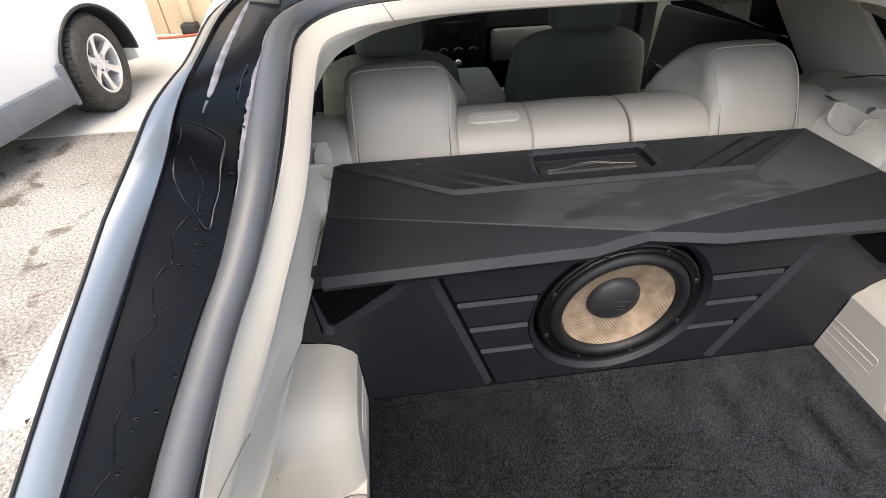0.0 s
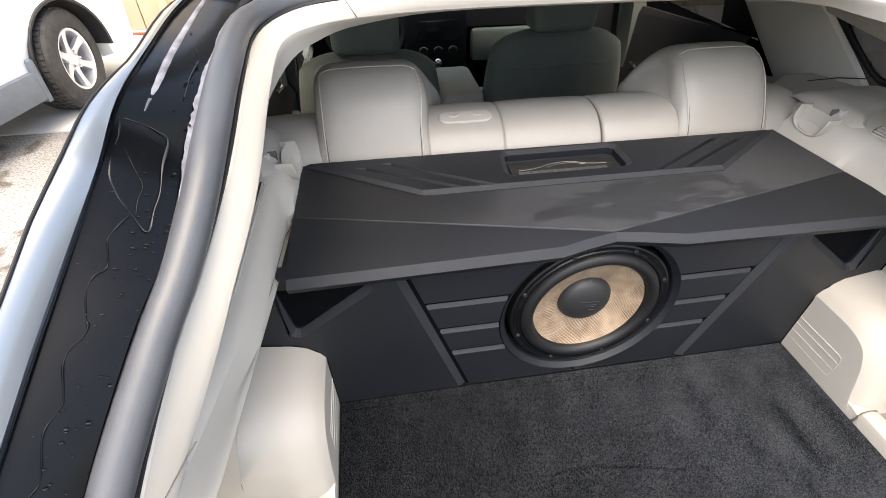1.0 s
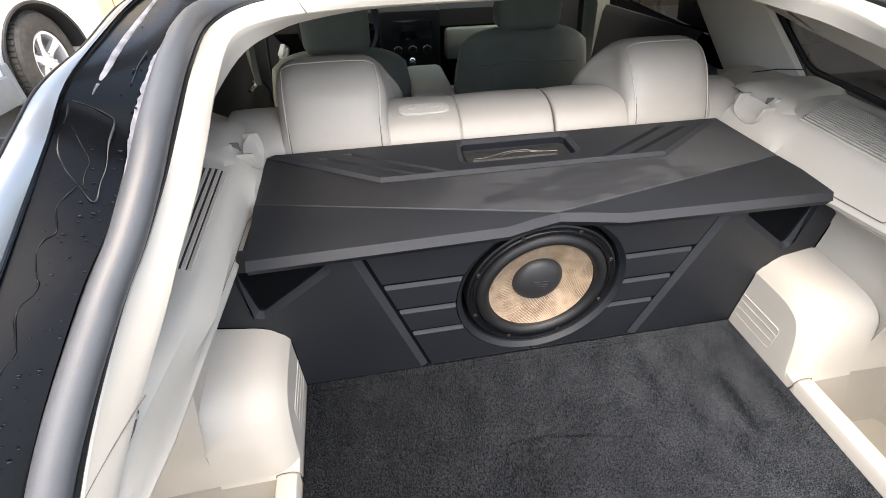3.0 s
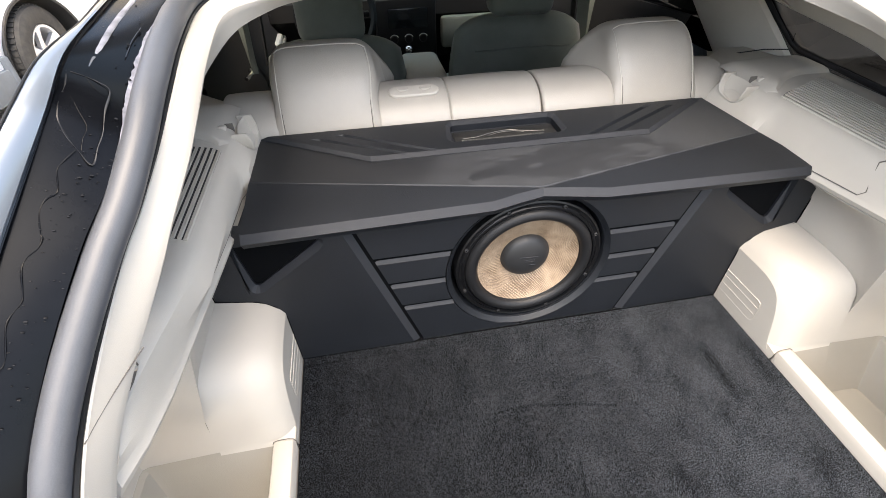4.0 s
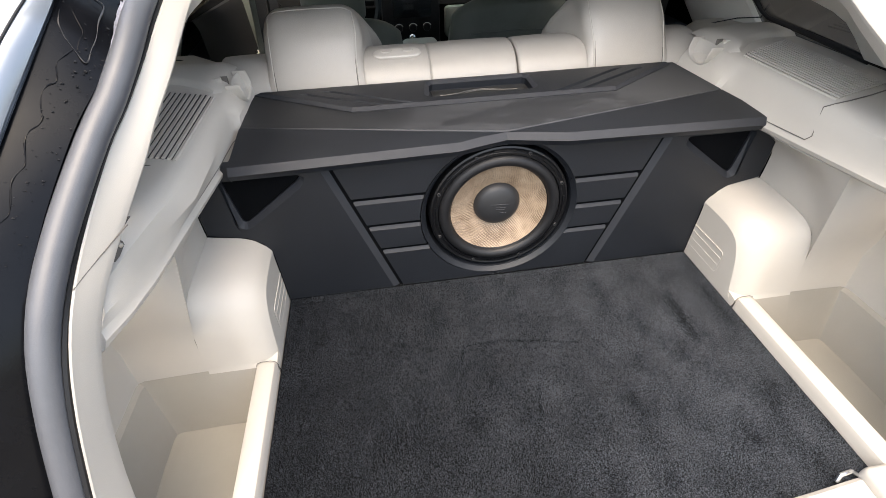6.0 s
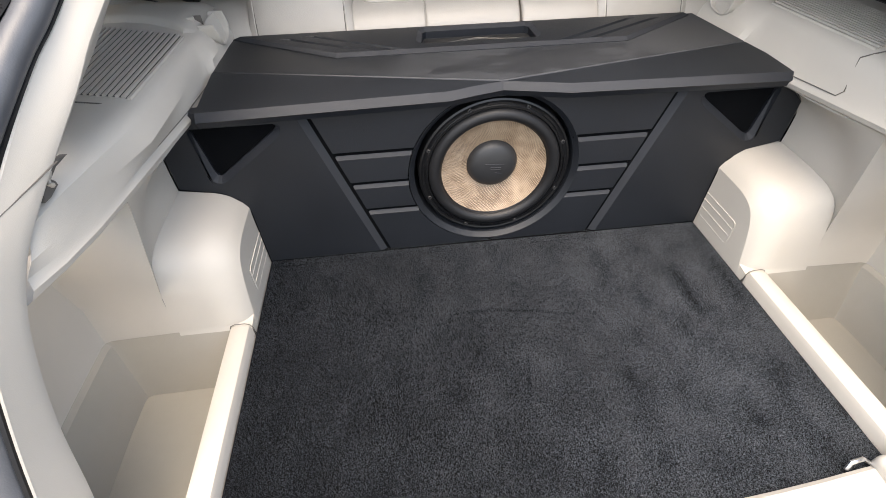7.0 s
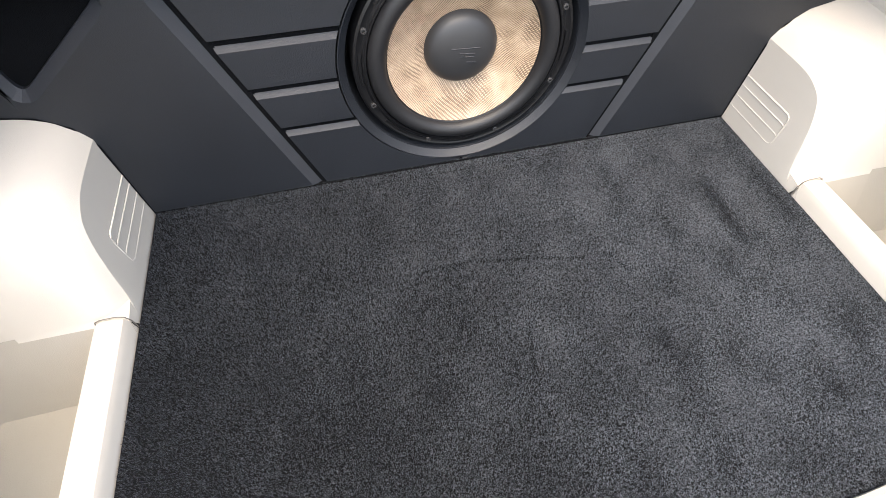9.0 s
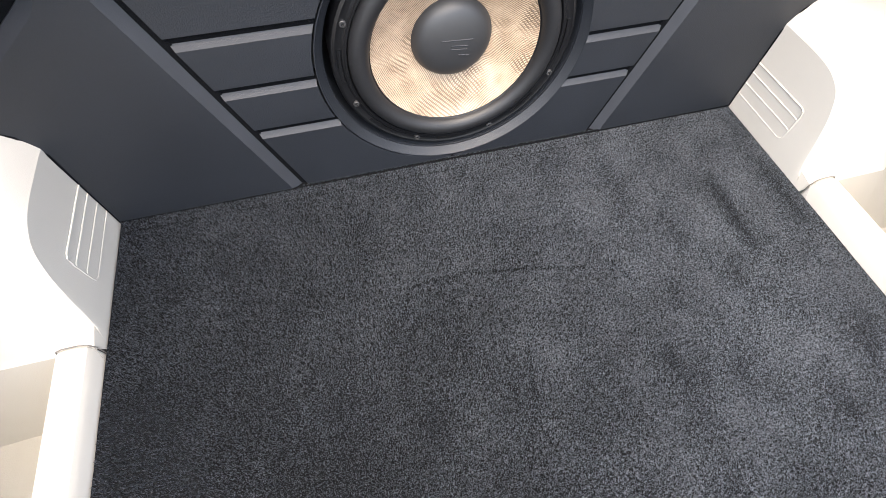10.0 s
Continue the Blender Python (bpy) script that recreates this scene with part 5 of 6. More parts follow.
# ---- load bay ----
def build_carpet():
    bm = bmesh.new()
    n = 40
    top = []
    for j in range(25):
        y = -0.60 + j * (0.9 / 24)
        top.append([(-0.4985 + i * 0.997 / n, y, 0.7 + 0.0012 * noise.noise(Vector((i * 0.5, j * 0.5, 3)))) for i in range(n + 1)])
    loft(bm, top)
    loft(bm, [[(x, y, z) for x, y, z in top[0]], [(x, y, 0.66) for x, y, z in top[0]]])
    for col in (0, -1):
        loft(bm, [[r[col] for r in top], [(r[col][0], r[col][1], 0.66) for r in top]])
    ob = part("cargo_carpet", bm, SHADED_BACKING)
    # the pile: small leaning blades, brushed this way and that
    rng = np.random.default_rng(5)
    k = 960000
    x, y = rng.uniform(-0.497, 0.497, k), rng.uniform(-0.60, 0.004, k)

    def field(sx, sy, p):
        return (np.sin(x * sx + 2.1 * np.sin(y * sy * 0.7 + p)) + np.sin(y * sy + 1.7 * np.sin(x * sx * 0.6 + 2 * p)) + 0.6 * np.sin(x * sx * 2.3 - y * sy * 1.9 + p)) / 2.6

    def near(pts, wide):
        hit = np.zeros(len(x), bool)
        for (ax, ay), (bx, by) in zip(pts[:-1], pts[1:]):
            t = np.clip(((x - ax) * (bx - ax) + (y - ay) * (by - ay)) / ((bx - ax) ** 2 + (by - ay) ** 2), 0, 1)
            hit |= np.hypot(x - ax - t * (bx - ax), y - ay - t * (by - ay)) < wide
        return hit

    crease = near([(-0.49, -0.021), (0.49, -0.021)], 0.0016) | near([(-0.132, -0.245), (-0.12, -0.207), (-0.044, -0.204), (0.062, -0.222), (0.12, -0.236)], 0.0026)
    crease |= near([(0.164, -0.238), (0.175, -0.271)], 0.003) | near([(0.008, -0.32), (0.0, -0.35), (-0.004, -0.383)], 0.0035)
    # fewer blades towards the left, so more of the dark base shows
    keep = (~crease | (rng.uniform(0, 1, k) < 0.5)) & (rng.uniform(0, 1, k) < 0.42 + 0.58 * np.clip((x + 0.5 + 0.07 * field(7, 9, 1.9) + 0.05 * field(31, 27, 0.8)) / 0.7, 0, 1))
    x, y = x[keep], y[keep]
    k = len(x)
    # the nap stands up on one side and lies brushed flat on the other
    flat = np.clip((x + 0.42 + 0.07 * field(9, 11, 0.7) + 0.02 * field(27, 31, 1.6)) / 0.8, 0, 1)
    lean = np.stack([0.0004 * field(19, 23, 0.4) + 0.0003 * field(47, 41, 1.1), 0.0003 * field(17, 25, 2.2) + 0.0003 * field(43, 53, 0.3) + 0.0014 * flat], 1)
    lean = lean * (0.45 + 0.55 * flat)[:, None] + rng.normal(0, 1, (k, 2)) * (0.0006 + 0.0010 * flat)[:, None]
    hgt = rng.uniform(0.0030, 0.0052, k) * (1.1 - 0.66 * flat)
    ang = np.arctan2(lean[:, 1], lean[:, 0]) + math.pi / 2 + rng.normal(0, 0.5, k)
    wid = rng.uniform(0.00036, 0.0006, k)
    base = np.stack([x, y, np.full(k, 0.6995)], 1)
    sd = np.stack([np.cos(ang) * wid, np.sin(ang) * wid, np.zeros(k)], 1)
    tip = base + np.concatenate([lean, hgt[:, None]], 1)
    co = np.stack([base - sd, base + sd, tip], 1).reshape(-1, 3)
    me = bpy.data.meshes.new("carpet_nap")
    me.vertices.add(3 * k)
    me.vertices.foreach_set("co", co.ravel())
    me.loops.add(3 * k)
    me.loops.foreach_set("vertex_index", np.arange(3 * k))
    me.polygons.add(k)
    me.polygons.foreach_set("loop_start", np.arange(0, 3 * k, 3))
    me.update(calc_edges=True)
    me.materials.append(CARPET)
    pile = new("carpet_nap", me)
    pile.parent = ob
    tagged(pile, kind="stuff")
    tagged(ob, "charcoal brushed carpet with nap marks covering the load floor", "carpet")


def build_enclosure():
    e = thing("speaker_enclosure", "black vinyl-covered subwoofer enclosure behind the rear seat", "speaker box")
    flat = lambda u, v, d: (u, d, v)
    CX, CZ, R = 0.002, 0.886, 0.169
    # backing box
    bm = bmesh.new()
    outline = [(-0.498, 0.70), (-0.501, 0.84), (-0.515, 0.872), (-0.545, 0.893), (-0.617, 0.908), (-0.621, 0.96), (-0.618, 1.0), (-0.56, 1.052), (0.56, 1.052), (0.621, 0.998), (0.617, 0.906), (0.545, 0.89), (0.515, 0.872), (0.501, 0.84), (0.498, 0.70)]
    hole = [(CX + (R - 0.0025) * math.cos(k * math.tau / 64), CZ + (R - 0.0025) * math.sin(k * math.tau / 64)) for k in range(64)]
    plate(bm, outline, [0.0005] * len(outline), flat, 0.016, 0.017, 0.29, holes=[(hole, [0.0005] * 64)])
    part("box_body", bm, VINYL, e)
    # black strip for the shaded gap where the box meets lining, wheel housing and carpet
    bm = bmesh.new()
    joint = [(-0.56, 1.052), (-0.6195, 0.9995), (-0.6195, 0.909), (-0.545, 0.8935), (-0.516, 0.8735), (-0.502, 0.842), (-0.499, 0.7012), (0.499, 0.7012), (0.502, 0.842), (0.516, 0.8735), (0.545, 0.8905), (0.6195, 0.9065), (0.6215, 0.998), (0.56, 1.052)]
    tube(bm, [(x, 0.0005, z) for x, z in joint], 0.0021, 6)
    part("edge_joint", bm, MESH, e, "shaded gap round the box, drawn as a black strip")
    # wings with a triangular port
    for s in (-1, 1):
        bm = bmesh.new()
        lp = [(s * -0.236, 0.701), (s * -0.359, 1.06), (s * -0.545, 1.062), (s * -0.559, 1.05), (s * -0.619, 0.999), (s * -0.619, 0.910), (s * -0.545, 0.894), (s * -0.516, 0.874), (s * -0.502, 0.842), (s * -0.499, 0.701)]
        cut = [0.015, 0.001, 0.002, 0.002, 0.002, 0.001, 0.001, 0.001, 0.001, 0.001]
        tri_p = rounded([(-0.558, 1.029), (-0.394, 1.029), (-0.541, 0.922)], (0.006, 0.011, 0.011), 7)
        hl = [(s * x, z) for x, z in tri_p]
        hc = [0.003] * 7 + [0.004, 0.006, 0.008, 0.010, 0.011, 0.012, 0.012] + [0.012] * 6 + [0.013]
        plate(bm, lp, cut, flat, 0.0, 0.010, 0.022, holes=[(hl, hc)])
        w = part("wing_panel", bm, VINYL, e, "black vinyl side panel with a triangular vent", angle=15, second=LIT_VINYL)
        bm = bmesh.new()
        vs = [bm.verts.new((x, 0.0152, z)) for x, z in inset(hl, [-0.004] * len(hl))]
        bm.faces.new(vs)
        part("vent_cloth", bm, MESH, w, "dark speaker cloth")
    # louvre panels beside the woofer
    edge = lambda z: -0.236 - (z - 0.701) * (0.123 / 0.359)
    zs = [0.701, 0.821, 0.889, 0.959, 1.058]
    for s in (-1, 1):
        for i in range(4):
            z0, z1 = zs[i], zs[i + 1] - (0.0085 if i < 3 else 0)
            lp = [(edge(z0) + 0.0062, z0), (edge(z1) + 0.0062, z1)]
            arc = []
            for k in range(25):
                z = z1 + (z0 - z1) * k / 24
                dz = z - CZ
                if abs(dz) < R + 0.008:
                    arc.append((-math.sqrt((R + 0.008) ** 2 - dz * dz), z))
            if i == 0:
                lp = lp + [p for p in arc if p[1] < z1 + 1e-6]
                lp = lp[:2] + arc + ([(0.0, z0)] if arc[-1][0] > -0.002 or arc[-1][1] > z0 + 1e-4 else [(arc[-1][0], z0)])
            elif i == 3:
                lp = lp + [(0.0, z1)] + arc if arc and arc[0][1] < z1 else lp + arc
            else:
                lp = lp + arc
            clean = [lp[0]]
            for p in lp[1:]:
                if math.hypot(p[0] - clean[-1][0], p[1] - clean[-1][1]) > 0.0015:
                    clean.append(p)
            lp = [(-s * x, z) if s == 1 else (x, z) for x, z in clean]
            n = len(lp)
            cut = []
            for q in range(n):
                a, b = lp[q], lp[(q + 1) % n]
                top_edge = abs(a[1] - z1) < 1e-6 and abs(b[1] - z1) < 1e-6
                cut.append(0.007 if top_edge and i < 3 else 0.001)
            bm = bmesh.new()
            plate(bm, lp, cut, flat, 0.004, 0.0098, 0.022)
            part("louvre_panel", bm, VINYL, e, angle=15, second=LIT_VINYL)
    # dark joints behind the louvres and along the wings
    for s in (-1, 1):
        for z in zs[1:4]:
            bm = bmesh.new()
            box(bm, *sorted((-s * (edge(z) + 0.002), s * math.sqrt(max((R + 0.006) ** 2 - (z - CZ) ** 2, 1e-6)))), 0.0099, 0.0158, z - 0.0089, z + 0.002)
            part("louvre_joint", bm, MESH, e, "dark joint between the louvres")
        bm = bmesh.new()
        loft(bm, [[(-s * (edge(z) + a), b, z) for a, b in ((-0.002, 0.0158), (-0.002, 0.0088), (0.009, 0.0088), (0.009, 0.0158))] for z in (0.702, 0.88, 1.057)], closed=True, caps=True)
        part("wing_joint", bm, MESH, e, "dark joint beside the wing")
    # bevelled ring round the woofer
    bm = bmesh.new()
    turned(bm, CX, CZ, [(R + 0.0085, 0.02), (R + 0.0085, 0.0042), (R + 0.0075, 0.0042), (R - 0.0015, 0.014), (R - 0.0015, 0.07)], 96)
    part("woofer_ring", bm, VINYL, e, "bevelled edge round the woofer")
    # lid
    up = lambda z: (lambda u, v, d: (u, v, z - d))
    bm = bmesh.new()
    lp = [(-0.522, 0.296), (-0.296, 0.155), (0.298, 0.152), (0.503, 0.288)]
    slot = [(-0.118, 0.198), (0.112, 0.198), (0.120, 0.206), (0.120, 0.268), (0.112, 0.276), (-0.108, 0.276), (-0.116, 0.268), (-0.124, 0.206)]
    slashes = []
    for s in (-1, 1):
        for a, b in (((0.174, 0.168), (0.352, 0.270)), ((0.234, 0.168), (0.402, 0.260))):
            w = 0.0085
            slashes.append(([(s * a[0] - w / 2, a[1]), (s * a[0] + w / 2, a[1]), (s * b[0] + w / 2, b[1]), (s * b[0] - w / 2, b[1])], [0.003] * 4))
    slashes.append((slot, [0.010] * 8))
    plate(bm, lp, [0.008, 0.010, 0.008, 0.001], up(1.089), 0.0, 0.006, 0.022, holes=slashes)
    top = part("lid_back_panel", bm, VINYL, e, "raised rear panel with slash grooves", angle=15, second=LIT_VINYL)
    bm = bmesh.new()
    vs = [bm.verts.new((x, y, 1.0685)) for x, y in ((-0.128, 0.194), (0.124, 0.194), (0.124, 0.279), (-0.128, 0.279))]
    bm.faces.new(vs)
    part("slot_floor", bm, LIT_VINYL, top)
    bm = bmesh.new()
    lp = [(-0.526, 0.302), (-0.527, 0.127), (0.004, 0.004), (0.531, 0.113), (0.520, 0.302)]
    plate(bm, lp, [0.002, 0.002, 0.002, 0.002, 0.001], up(1.0815), 0.0, 0.003, 0.03,
          holes=[([(-0.15, 0.18), (0.15, 0.18), (0.15, 0.29), (-0.15, 0.29)], [0.001] * 4)])
    part("lid_centre_panel", bm, SCUFF, e, "dusty smeared centre panel")
    for s in (-1, 1):
        bm = bmesh.new()
        side = 0.552 if s > 0 else 0.527
        c0, c1 = (0.004, 0.002), (s * (0.531 if s > 0 else 0.527), 0.112 if s > 0 else 0.126)
        turn = 0.123 if s > 0 else 0.094
        front = [(s * side, -0.016), (s * turn, -0.017), (s * turn * 0.5, -0.006), (0.004, 0.004)]
        loop = [c0, c1, (s * (0.545 if s > 0 else 0.527), 0.06), front[0], front[1], front[2]]
        zt = lambda x, y: 1.0805 - max(0.0, ((0.004 + (0.205 if s > 0 else 0.23) * abs(x)) - y)) * 0.085
        topv = [Vector((x, y, zt(x, y))) for x, y in loop]
        lip = [Vector((x, y - 0.011, zt(x, y) - 0.013)) for x, y in front[:3]] + [Vector((0.004, -0.008, zt(0, 0) - 0.012))]
        under = [Vector((v.x, v.y + 0.006, v.z - 0.012)) for v in lip]
        T = [bm.verts.new(v) for v in topv]
        bm.faces.new(T)
        L = [bm.verts.new(v) for v in lip]
        U = [bm.verts.new(v) for v in under]
        edge_top = [T[3], T[4], T[5], T[0]]
        for i in range(3):
            bm.faces.new((edge_top[i], edge_top[i + 1], L[i + 1], L[i]))
            bm.faces.new((L[i], L[i + 1], U[i + 1], U[i]))
        # outer side skirt
        S = [bm.verts.new(v.co + Vector((0, 0, -0.03))) for v in (T[1], T[2], T[3])]
        bm.faces.new((T[1], T[2], S[1], S[0]))
        bm.faces.new((T[2], T[3], S[2], S[1]))
        bm.faces.new((T[3], L[0], U[0], S[2]))
        part("lid_front_panel", bm, VINYL, e, "wedge panel with a bevelled lip")
        # thin skin over the lip, coloured paler for the light on its bevel
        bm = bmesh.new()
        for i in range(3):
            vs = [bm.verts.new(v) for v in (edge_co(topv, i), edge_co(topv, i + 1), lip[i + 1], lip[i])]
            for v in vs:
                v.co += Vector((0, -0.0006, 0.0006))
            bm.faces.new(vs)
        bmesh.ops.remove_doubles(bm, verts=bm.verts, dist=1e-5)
        part("lip", bm, LIT_VINYL, e, "bevelled front lip")
    # plaque with a car outline and a line of letters as plain bars
    bm = bmesh.new()
    box(bm, -0.112, 0.116, 0.2005, 0.262, 1.0695, 1.0725, 0.001)
    pq = part("plaque", bm, STEEL, e, "brushed dark plaque with a silver emblem")
    bm = bmesh.new()
    arcp = spline([(-0.095, 0.229, 0), (-0.06, 0.233, 0), (-0.02, 0.247, 0), (0.02, 0.250, 0), (0.05, 0.238, 0), (0.09, 0.233, 0)], 6)
    tube(bm, [(p.x, p.y, 1.0728) for p in arcp], 0.0008, 5)
    arcp = spline([(-0.035, 0.234, 0), (-0.01, 0.243, 0), (0.02, 0.244, 0), (0.045, 0.235, 0)], 6)
    tube(bm, [(p.x, p.y, 1.0728) for p in arcp], 0.0006, 5)
    part("emblem_outline", bm, SILVER, pq)
    x = -0.098
    for wd in (0.011, 0.011, 0.004, 0.012, 0.011, 0.012, 0.012, 0.011, 0.011, 0.012, 0.011, 0.012, 0.01, 0.011, 0.011):
        bm = bmesh.new()
        box(bm, x, x + wd, 0.2125, 0.2235, 1.0724, 1.0734)
        part("emblem_bar", bm, SILVER, pq)
        x += wd + 0.0016


def edge_co(topv, i):
    return [topv[3], topv[4], topv[5], topv[0]][i].copy()


def build_woofer():
    cx, cz = 0.002, 0.888
    w = thing("subwoofer", "round black subwoofer with woven golden cone in the enclosure", "speaker", (cx, 0, cz))
    bm = bmesh.new()
    turned(bm, 0, 0, [(0.158, 0.06), (0.158, 0.016), (0.1565, 0.0115), (0.153, 0.010), (0.150, 0.0115), (0.1455, 0.0115), (0.1435, 0.0095), (0.1395, 0.0095), (0.138, 0.013), (0.136, 0.024)], 96)
    part("basket", bm, FRAME, w, "black frame ring")
    bm = bmesh.new()
    turned(bm, 0, 0, [(0.1385, 0.0105), (0.1395, 0.0085), (0.1415, 0.0085), (0.1425, 0.0105)], 96)
    part("gasket", bm, FRAME, w)
    bm = bmesh.new()
    prof = [(0.1378, 0.018)] + [(0.1248 + 0.0128 * math.cos(a), 0.0135 - 0.0135 * math.sin(a)) for a in [k * math.pi / 12 for k in range(13)]] + [(0.1105, 0.016)]
    turned(bm, 0, 0, prof, 96)
    part("surround", bm, RUBBER, w, "half-round rubber surround")
    bm = bmesh.new()
    turned(bm, 0, 0, [(0.1125, 0.0148), (0.1118, 0.0125), (0.1108, 0.0132), (0.110, 0.016)], 96)
    part("cone_edge", bm, FRAME, w, "dark glued cone edge")
    bm = bmesh.new()
    prof = [(0.1135 - 0.068 * k / 8, 0.0125 + 0.030 * (k / 8) ** 0.9) for k in range(9)]
    turned(bm, 0, 0, prof, 96)
    part("cone", bm, FLAX, w, "woven golden flax cone")
    bm = bmesh.new()
    prof = [(0.0545, 0.041), (0.0535, 0.0365), (0.0515, 0.0325)] + [(0.050 * math.cos(a), 0.032 - 0.016 * math.sin(a)) for a in [k * math.pi / 2 / 8 for k in range(1, 8)]] + [(0.0005, 0.016)]
    turned(bm, 0, 0, prof, 64)
    cap = part("dust_cap", bm, CAP, w, "smooth black dust cap")
    bm = bmesh.new()
    for (x0, x1, z) in ((-0.016, 0.020, 0.010), (-0.004, 0.013, 0.002), (-0.004, 0.012, -0.003), (0.006, 0.015, -0.012)):
        tube(bm, [(x0 - 0.003, 0.0164, z + 0.0012), (x1 + 0.002, 0.0164, z - 0.0012)], 0.0008, 5)
    part("emblem", bm, LIT_VINYL, cap, "embossed emblem")
    for k in range(8):
        a = radians(22 + 45 * k)
        x, z = 0.1475 * math.cos(a), 0.1475 * math.sin(a)
        bm = bmesh.new()
        turned(bm, x, z, [(0.0042, 0.013), (0.0042, 0.0085), (0.0036, 0.0078), (0.002, 0.0078), (0.0018, 0.0105), (0.0003, 0.0105)], 14)
        part("screw", bm, PLASTIC, w)
    for k in range(8):
        a = radians(44 + 45 * k)
        rws = []
        for q in range(7):
            b = a + radians(-9 + 3 * q)
            rws.append([((r) * math.cos(b), y, (r) * math.sin(b)) for r, y in ((0.1455, 0.0118), (0.1462, 0.0095), (0.1495, 0.0095), (0.1502, 0.0118))])
        bm = bmesh.new()
        loft(bm, rws, caps=True)
        part("frame_rib", bm, FRAME, w)


# ---- seats ----
def pad(bm, x0, x1, prof, soft=0.03, puff=0.008, seg=7, base=None, flare=(0.0, 0.0)):
    """A stuffed panel: a closed outline in y-z run from x0 to x1 with rounded, puffed ends. base: below this height the ends
    stay square. flare: how far the left and right flanks spread towards the front."""
    c = Vector((sum(p[0] for p in prof) / len(prof), sum(p[1] for p in prof) / len(prof)))
    xs = [x0 + soft * (1 - math.cos(math.pi / 2 * k / seg)) for k in range(seg)] + list(np.linspace(x0 + soft, x1 - soft, 9)) + [x1 - soft * (1 - math.cos(math.pi / 2 * (seg - 1 - k) / seg)) for k in range(seg)]
    out = []
    for x in xs:
        d = min(x - x0, x1 - x)
        shrink = soft - math.sqrt(max(0.0, soft ** 2 - (soft - min(d, soft)) ** 2))
        mid = max(0.0, math.sin(math.pi * (x - x0) / (x1 - x0))) ** 0.5
        u = (x - x0) / (x1 - x0)
        row = []
        for y, z in prof:
            v = Vector((y, z)) - c
            L = max(v.length, 1e-4)
            k = 1.0 if base is None else 0.12 + 0.88 * max(0.0, min(1.0, (z - base) / 0.07))
            v = c + v * (1 - shrink * k / L * 0.9 + puff * mid / L)
            f = max(0.0, min(1.0, (y - 0.33) / 0.12)) * max(0.0, min(1.0, (1.225 - z) / 0.08))
            row.append((x - f * flare[0] * (1 - u) + f * flare[1] * u, v.x, v.y))
        out.append(row)
    loft(bm, out, closed=True, caps=True)
    return out


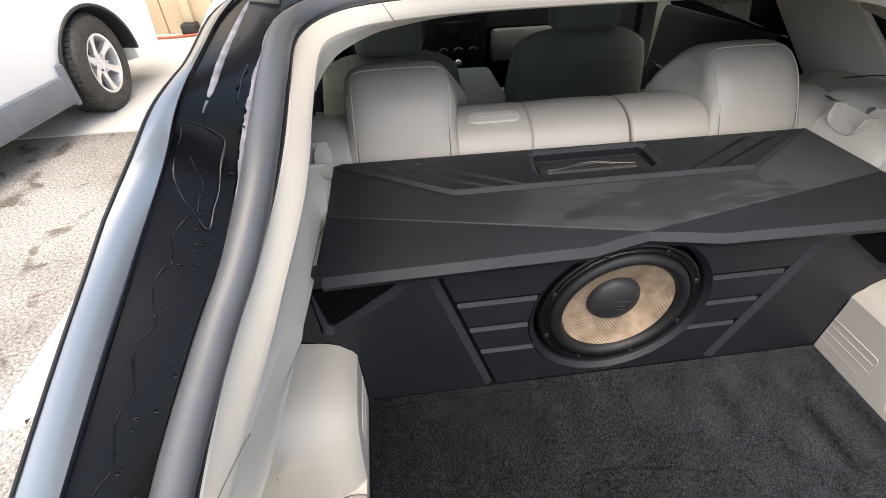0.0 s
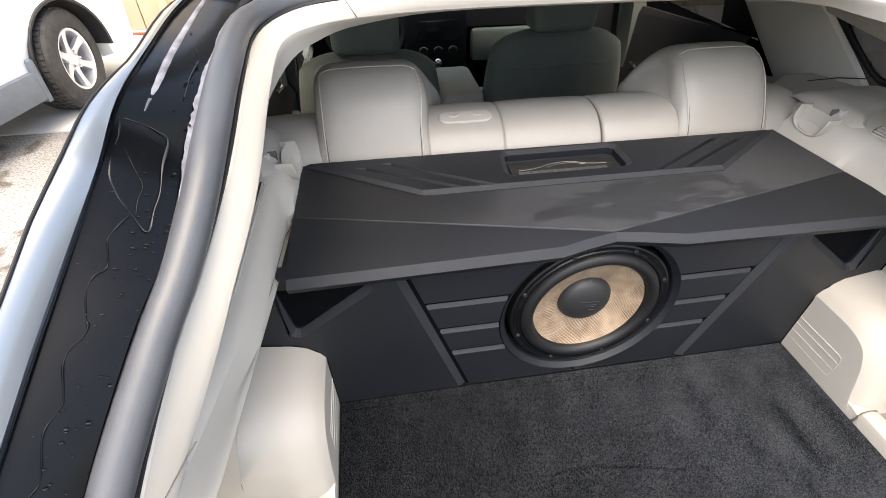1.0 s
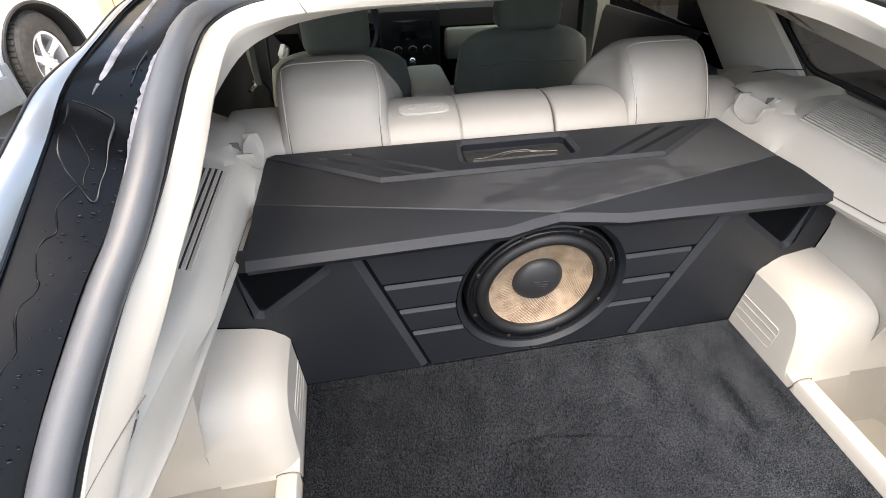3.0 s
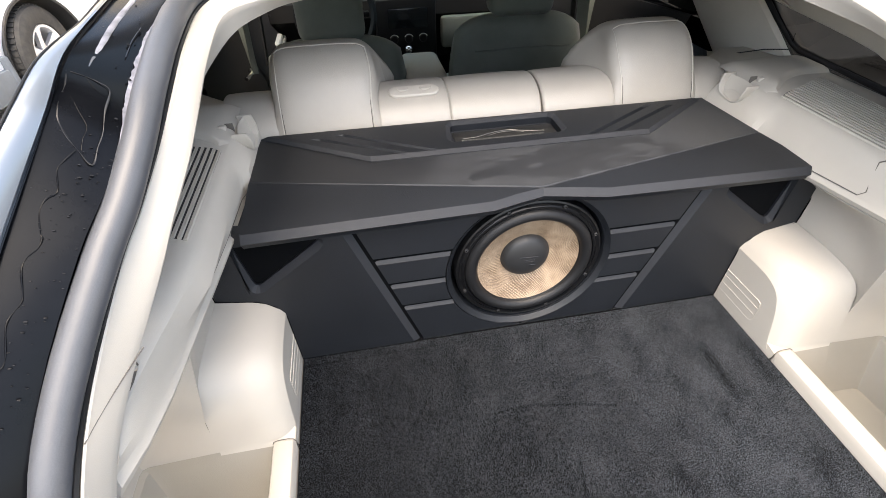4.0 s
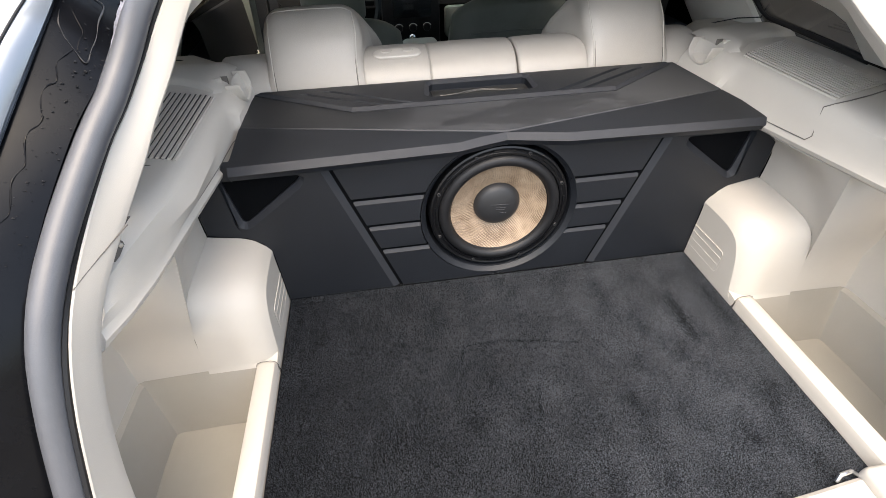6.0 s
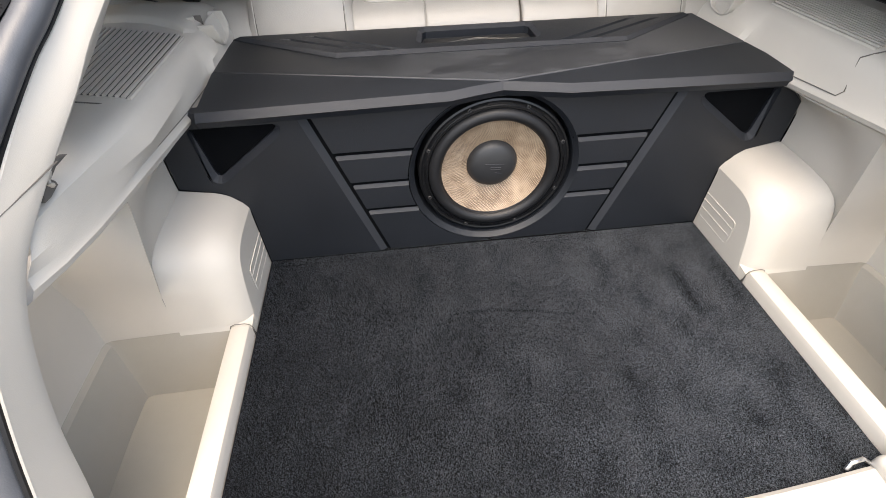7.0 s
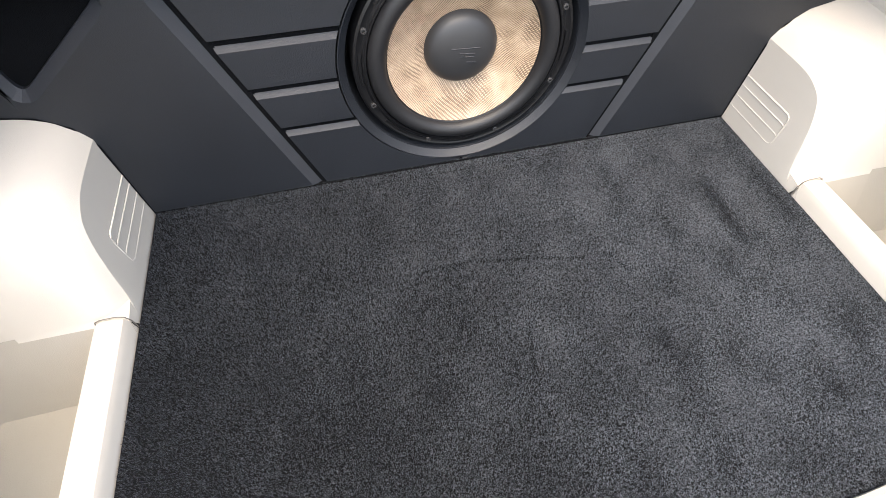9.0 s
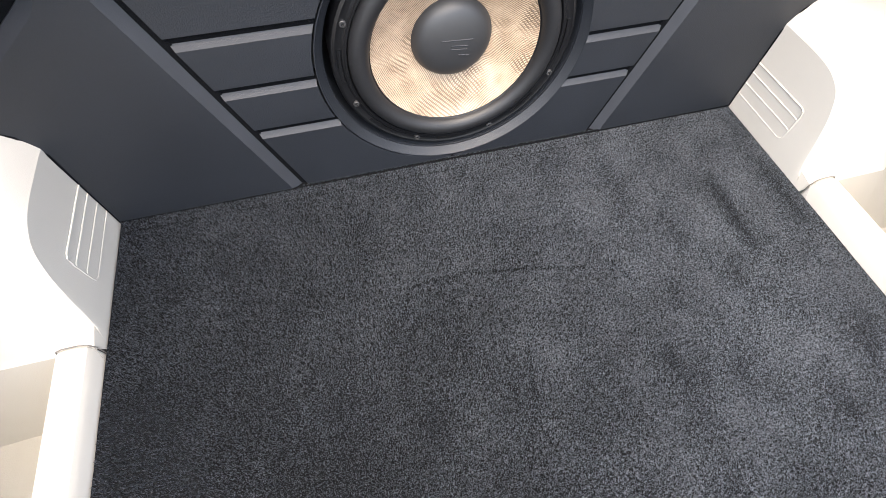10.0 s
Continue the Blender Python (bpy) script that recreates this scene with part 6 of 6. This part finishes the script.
def build_rear_bench():
    low = [(0.305, 0.95), (0.302, 1.06), (0.318, 1.10), (0.348, 1.125), (0.39, 1.136), (0.44, 1.130), (0.48, 1.10), (0.50, 1.02), (0.50, 0.9), (0.40, 0.9)]
    high = [(0.305, 0.95), (0.302, 1.06), (0.318, 1.12), (0.345, 1.175), (0.378, 1.209), (0.415, 1.226), (0.46, 1.224), (0.50, 1.198), (0.52, 1.13), (0.51, 1.0), (0.50, 0.9), (0.40, 0.9)]
    low, high = ([(p.x, p.y) for p in spline([(a, b, 0) for a, b in q], 3, ring=True)] for q in (low, high))
    for name, label, panels in (
            ("rear_seatback", "wide beige leather rear seatback, folded upright", [(-0.60, -0.478, low), (-0.488, -0.262, high), (-0.266, -0.102, low), (-0.1035, 0.1125, low)]),
            ("rear_seatback", "narrow beige leather rear seatback, folded upright", [(0.1165, 0.296, low), (0.292, 0.508, high), (0.499, 0.60, low)])):
        b = thing(name, label, "car seat", group="rear seatbacks")
        for x0, x1, prof in panels:
            bm = bmesh.new()
            tall = prof is high
            fl = ((0.0, 0.05) if x0 < 0 else (0.06, 0.0)) if tall else (0.0, 0.0)
            rows = pad(bm, x0, x1, prof, soft=0.042 if tall else 0.007, puff=0.006 if tall else 0.003, base=1.09 if tall else None, flare=fl)
            p = part("headrest_panel" if tall else "seatback_panel", bm, LEATHER, b, angle=60)
            if tall:
                a, z, n = 4, len(rows) - 5, 15
                line = [rows[a][q] for q in range(4, n + 1)] + [rows[q][n] for q in range(a + 1, z)] + [rows[z][q] for q in range(n, 3, -1)]
                for k, (rad, m, lab) in enumerate(((0.0013, BEIGE_LITE, "pale piping"), (0.0011, GAP, "dark stitch line"))):
                    bm = bmesh.new()
                    tube(bm, [(x + (0.003 * k if q < len(line) / 2 else -0.003 * k), y - 0.0005, zz - (0.003 * k if 10 < q < len(line) - 10 else 0)) for q, (x, y, zz) in enumerate(line)], rad, 6)
                    part("piping" if k == 0 else "stitching", bm, m, p, lab)
        if panels[0][0] < -0.5:
            h = part_root("strap_plate", b)
            m = Matrix.Translation((-0.180, 0.362, 1.134)) @ Matrix.Rotation(radians(16), 4, "X")
            bm = bmesh.new()
            rows = []
            for inset_by, z in ((0.004, -0.012), (0.0, -0.004), (0.0, 0.001), (0.0025, 0.0035), (0.006, 0.004)):
                rows.append([m @ Vector(((0.036 if math.cos(t) > 0 else -0.036) + (0.022 - inset_by) * math.cos(t), (0.018 - inset_by) * math.sin(t), z)) for t in [k * math.tau / 28 + 0.001 for k in range(28)]])
            loft(bm, rows, closed=True, caps=True)
            part("plate", bm, BEIGE_LITE, h, "beige oval seat release plate")
            for x in (-0.026, 0.026):
                bm = bmesh.new()
                tube(bm, [m @ Vector((x + 0.012 * math.cos(t), 0.006 + 0.008 * math.sin(t), 0.0045)) for t in [math.pi * (1.0 + k / 8) for k in range(9)]], 0.0018, 6)
                part("guide_collar", bm, BEIGE, h)
    c = thing("rear_seat_cushion", "beige leather rear seat cushion", "car seat")
    bm = bmesh.new()
    box(bm, -0.62, 0.62, 0.48, 0.98, 0.45, 0.68, 0.05, 3)
    part("cushion", bm, LEATHER, c)


def build_front_seat(x, y, dz, label):
    f = thing("front_seat", label, "car seat", (x, y, dz), group="front seats")
    bm = bmesh.new()
    prof = [(p.x, p.y) for p in spline([(a, b, 0) for a, b in [(-0.03, 0.5), (-0.02, 0.75), (0.0, 0.93), (0.03, 0.985), (0.08, 0.985), (0.12, 0.93), (0.12, 0.75), (0.12, 0.5)]], 3, ring=True)]
    rows = []
    for x0 in np.linspace(-1, 1, 19):
        k = (1 - abs(x0) ** 5) ** 0.4 if abs(x0) < 1 else 0
        row = []
        for yy, z in prof:
            t = max(0, min(1, (z - 0.5) / 0.48))
            hw = 0.295 - 0.03 * t ** 3
            drop = 0.06 * abs(x0) ** 4 * t
            row.append((x0 * hw, 0.045 + (yy - 0.045) * (0.35 + 0.65 * k), z - drop))
        rows.append(row)
    loft(bm, rows, closed=True, caps=True)
    part("backrest", bm, CLOTH, f, angle=60)
    bm = bmesh.new()
    tube(bm, [(-0.2, -0.028, 0.87), (0.0, -0.03, 0.875), (0.2, -0.028, 0.87)], 0.004, 6)
    part("map_pocket_edge", bm, CLOTH, f)
    bm = bmesh.new()
    box(bm, -0.128, 0.128, -0.01, 0.12, 0.985, 1.245, 0.035, 4)
    part("headrest", bm, CLOTH, f, angle=60)
    for px in (-0.06, 0.06):
        bm = bmesh.new()
        tube(bm, [(px, 0.06, 0.95), (px, 0.06, 1.03)], 0.006, 8)
        part("headrest_post", bm, CHROME, f)
    bm = bmesh.new()
    box(bm, -0.26, 0.26, 0.05, 0.6, 0.42, 0.58, 0.05, 3)
    part("seat_cushion", bm, CLOTH, f)


build_ground()
build_wall()
build_hose()
build_parked_car()
build_car()
build_carpet()
build_enclosure()
build_woofer()
build_rear_bench()
build_front_seat(-0.375, 1.28, 0.0, "grey-beige cloth driver's seat with headrest")
build_front_seat(0.375, 1.24, 0.06, "grey-beige cloth passenger seat with headrest")
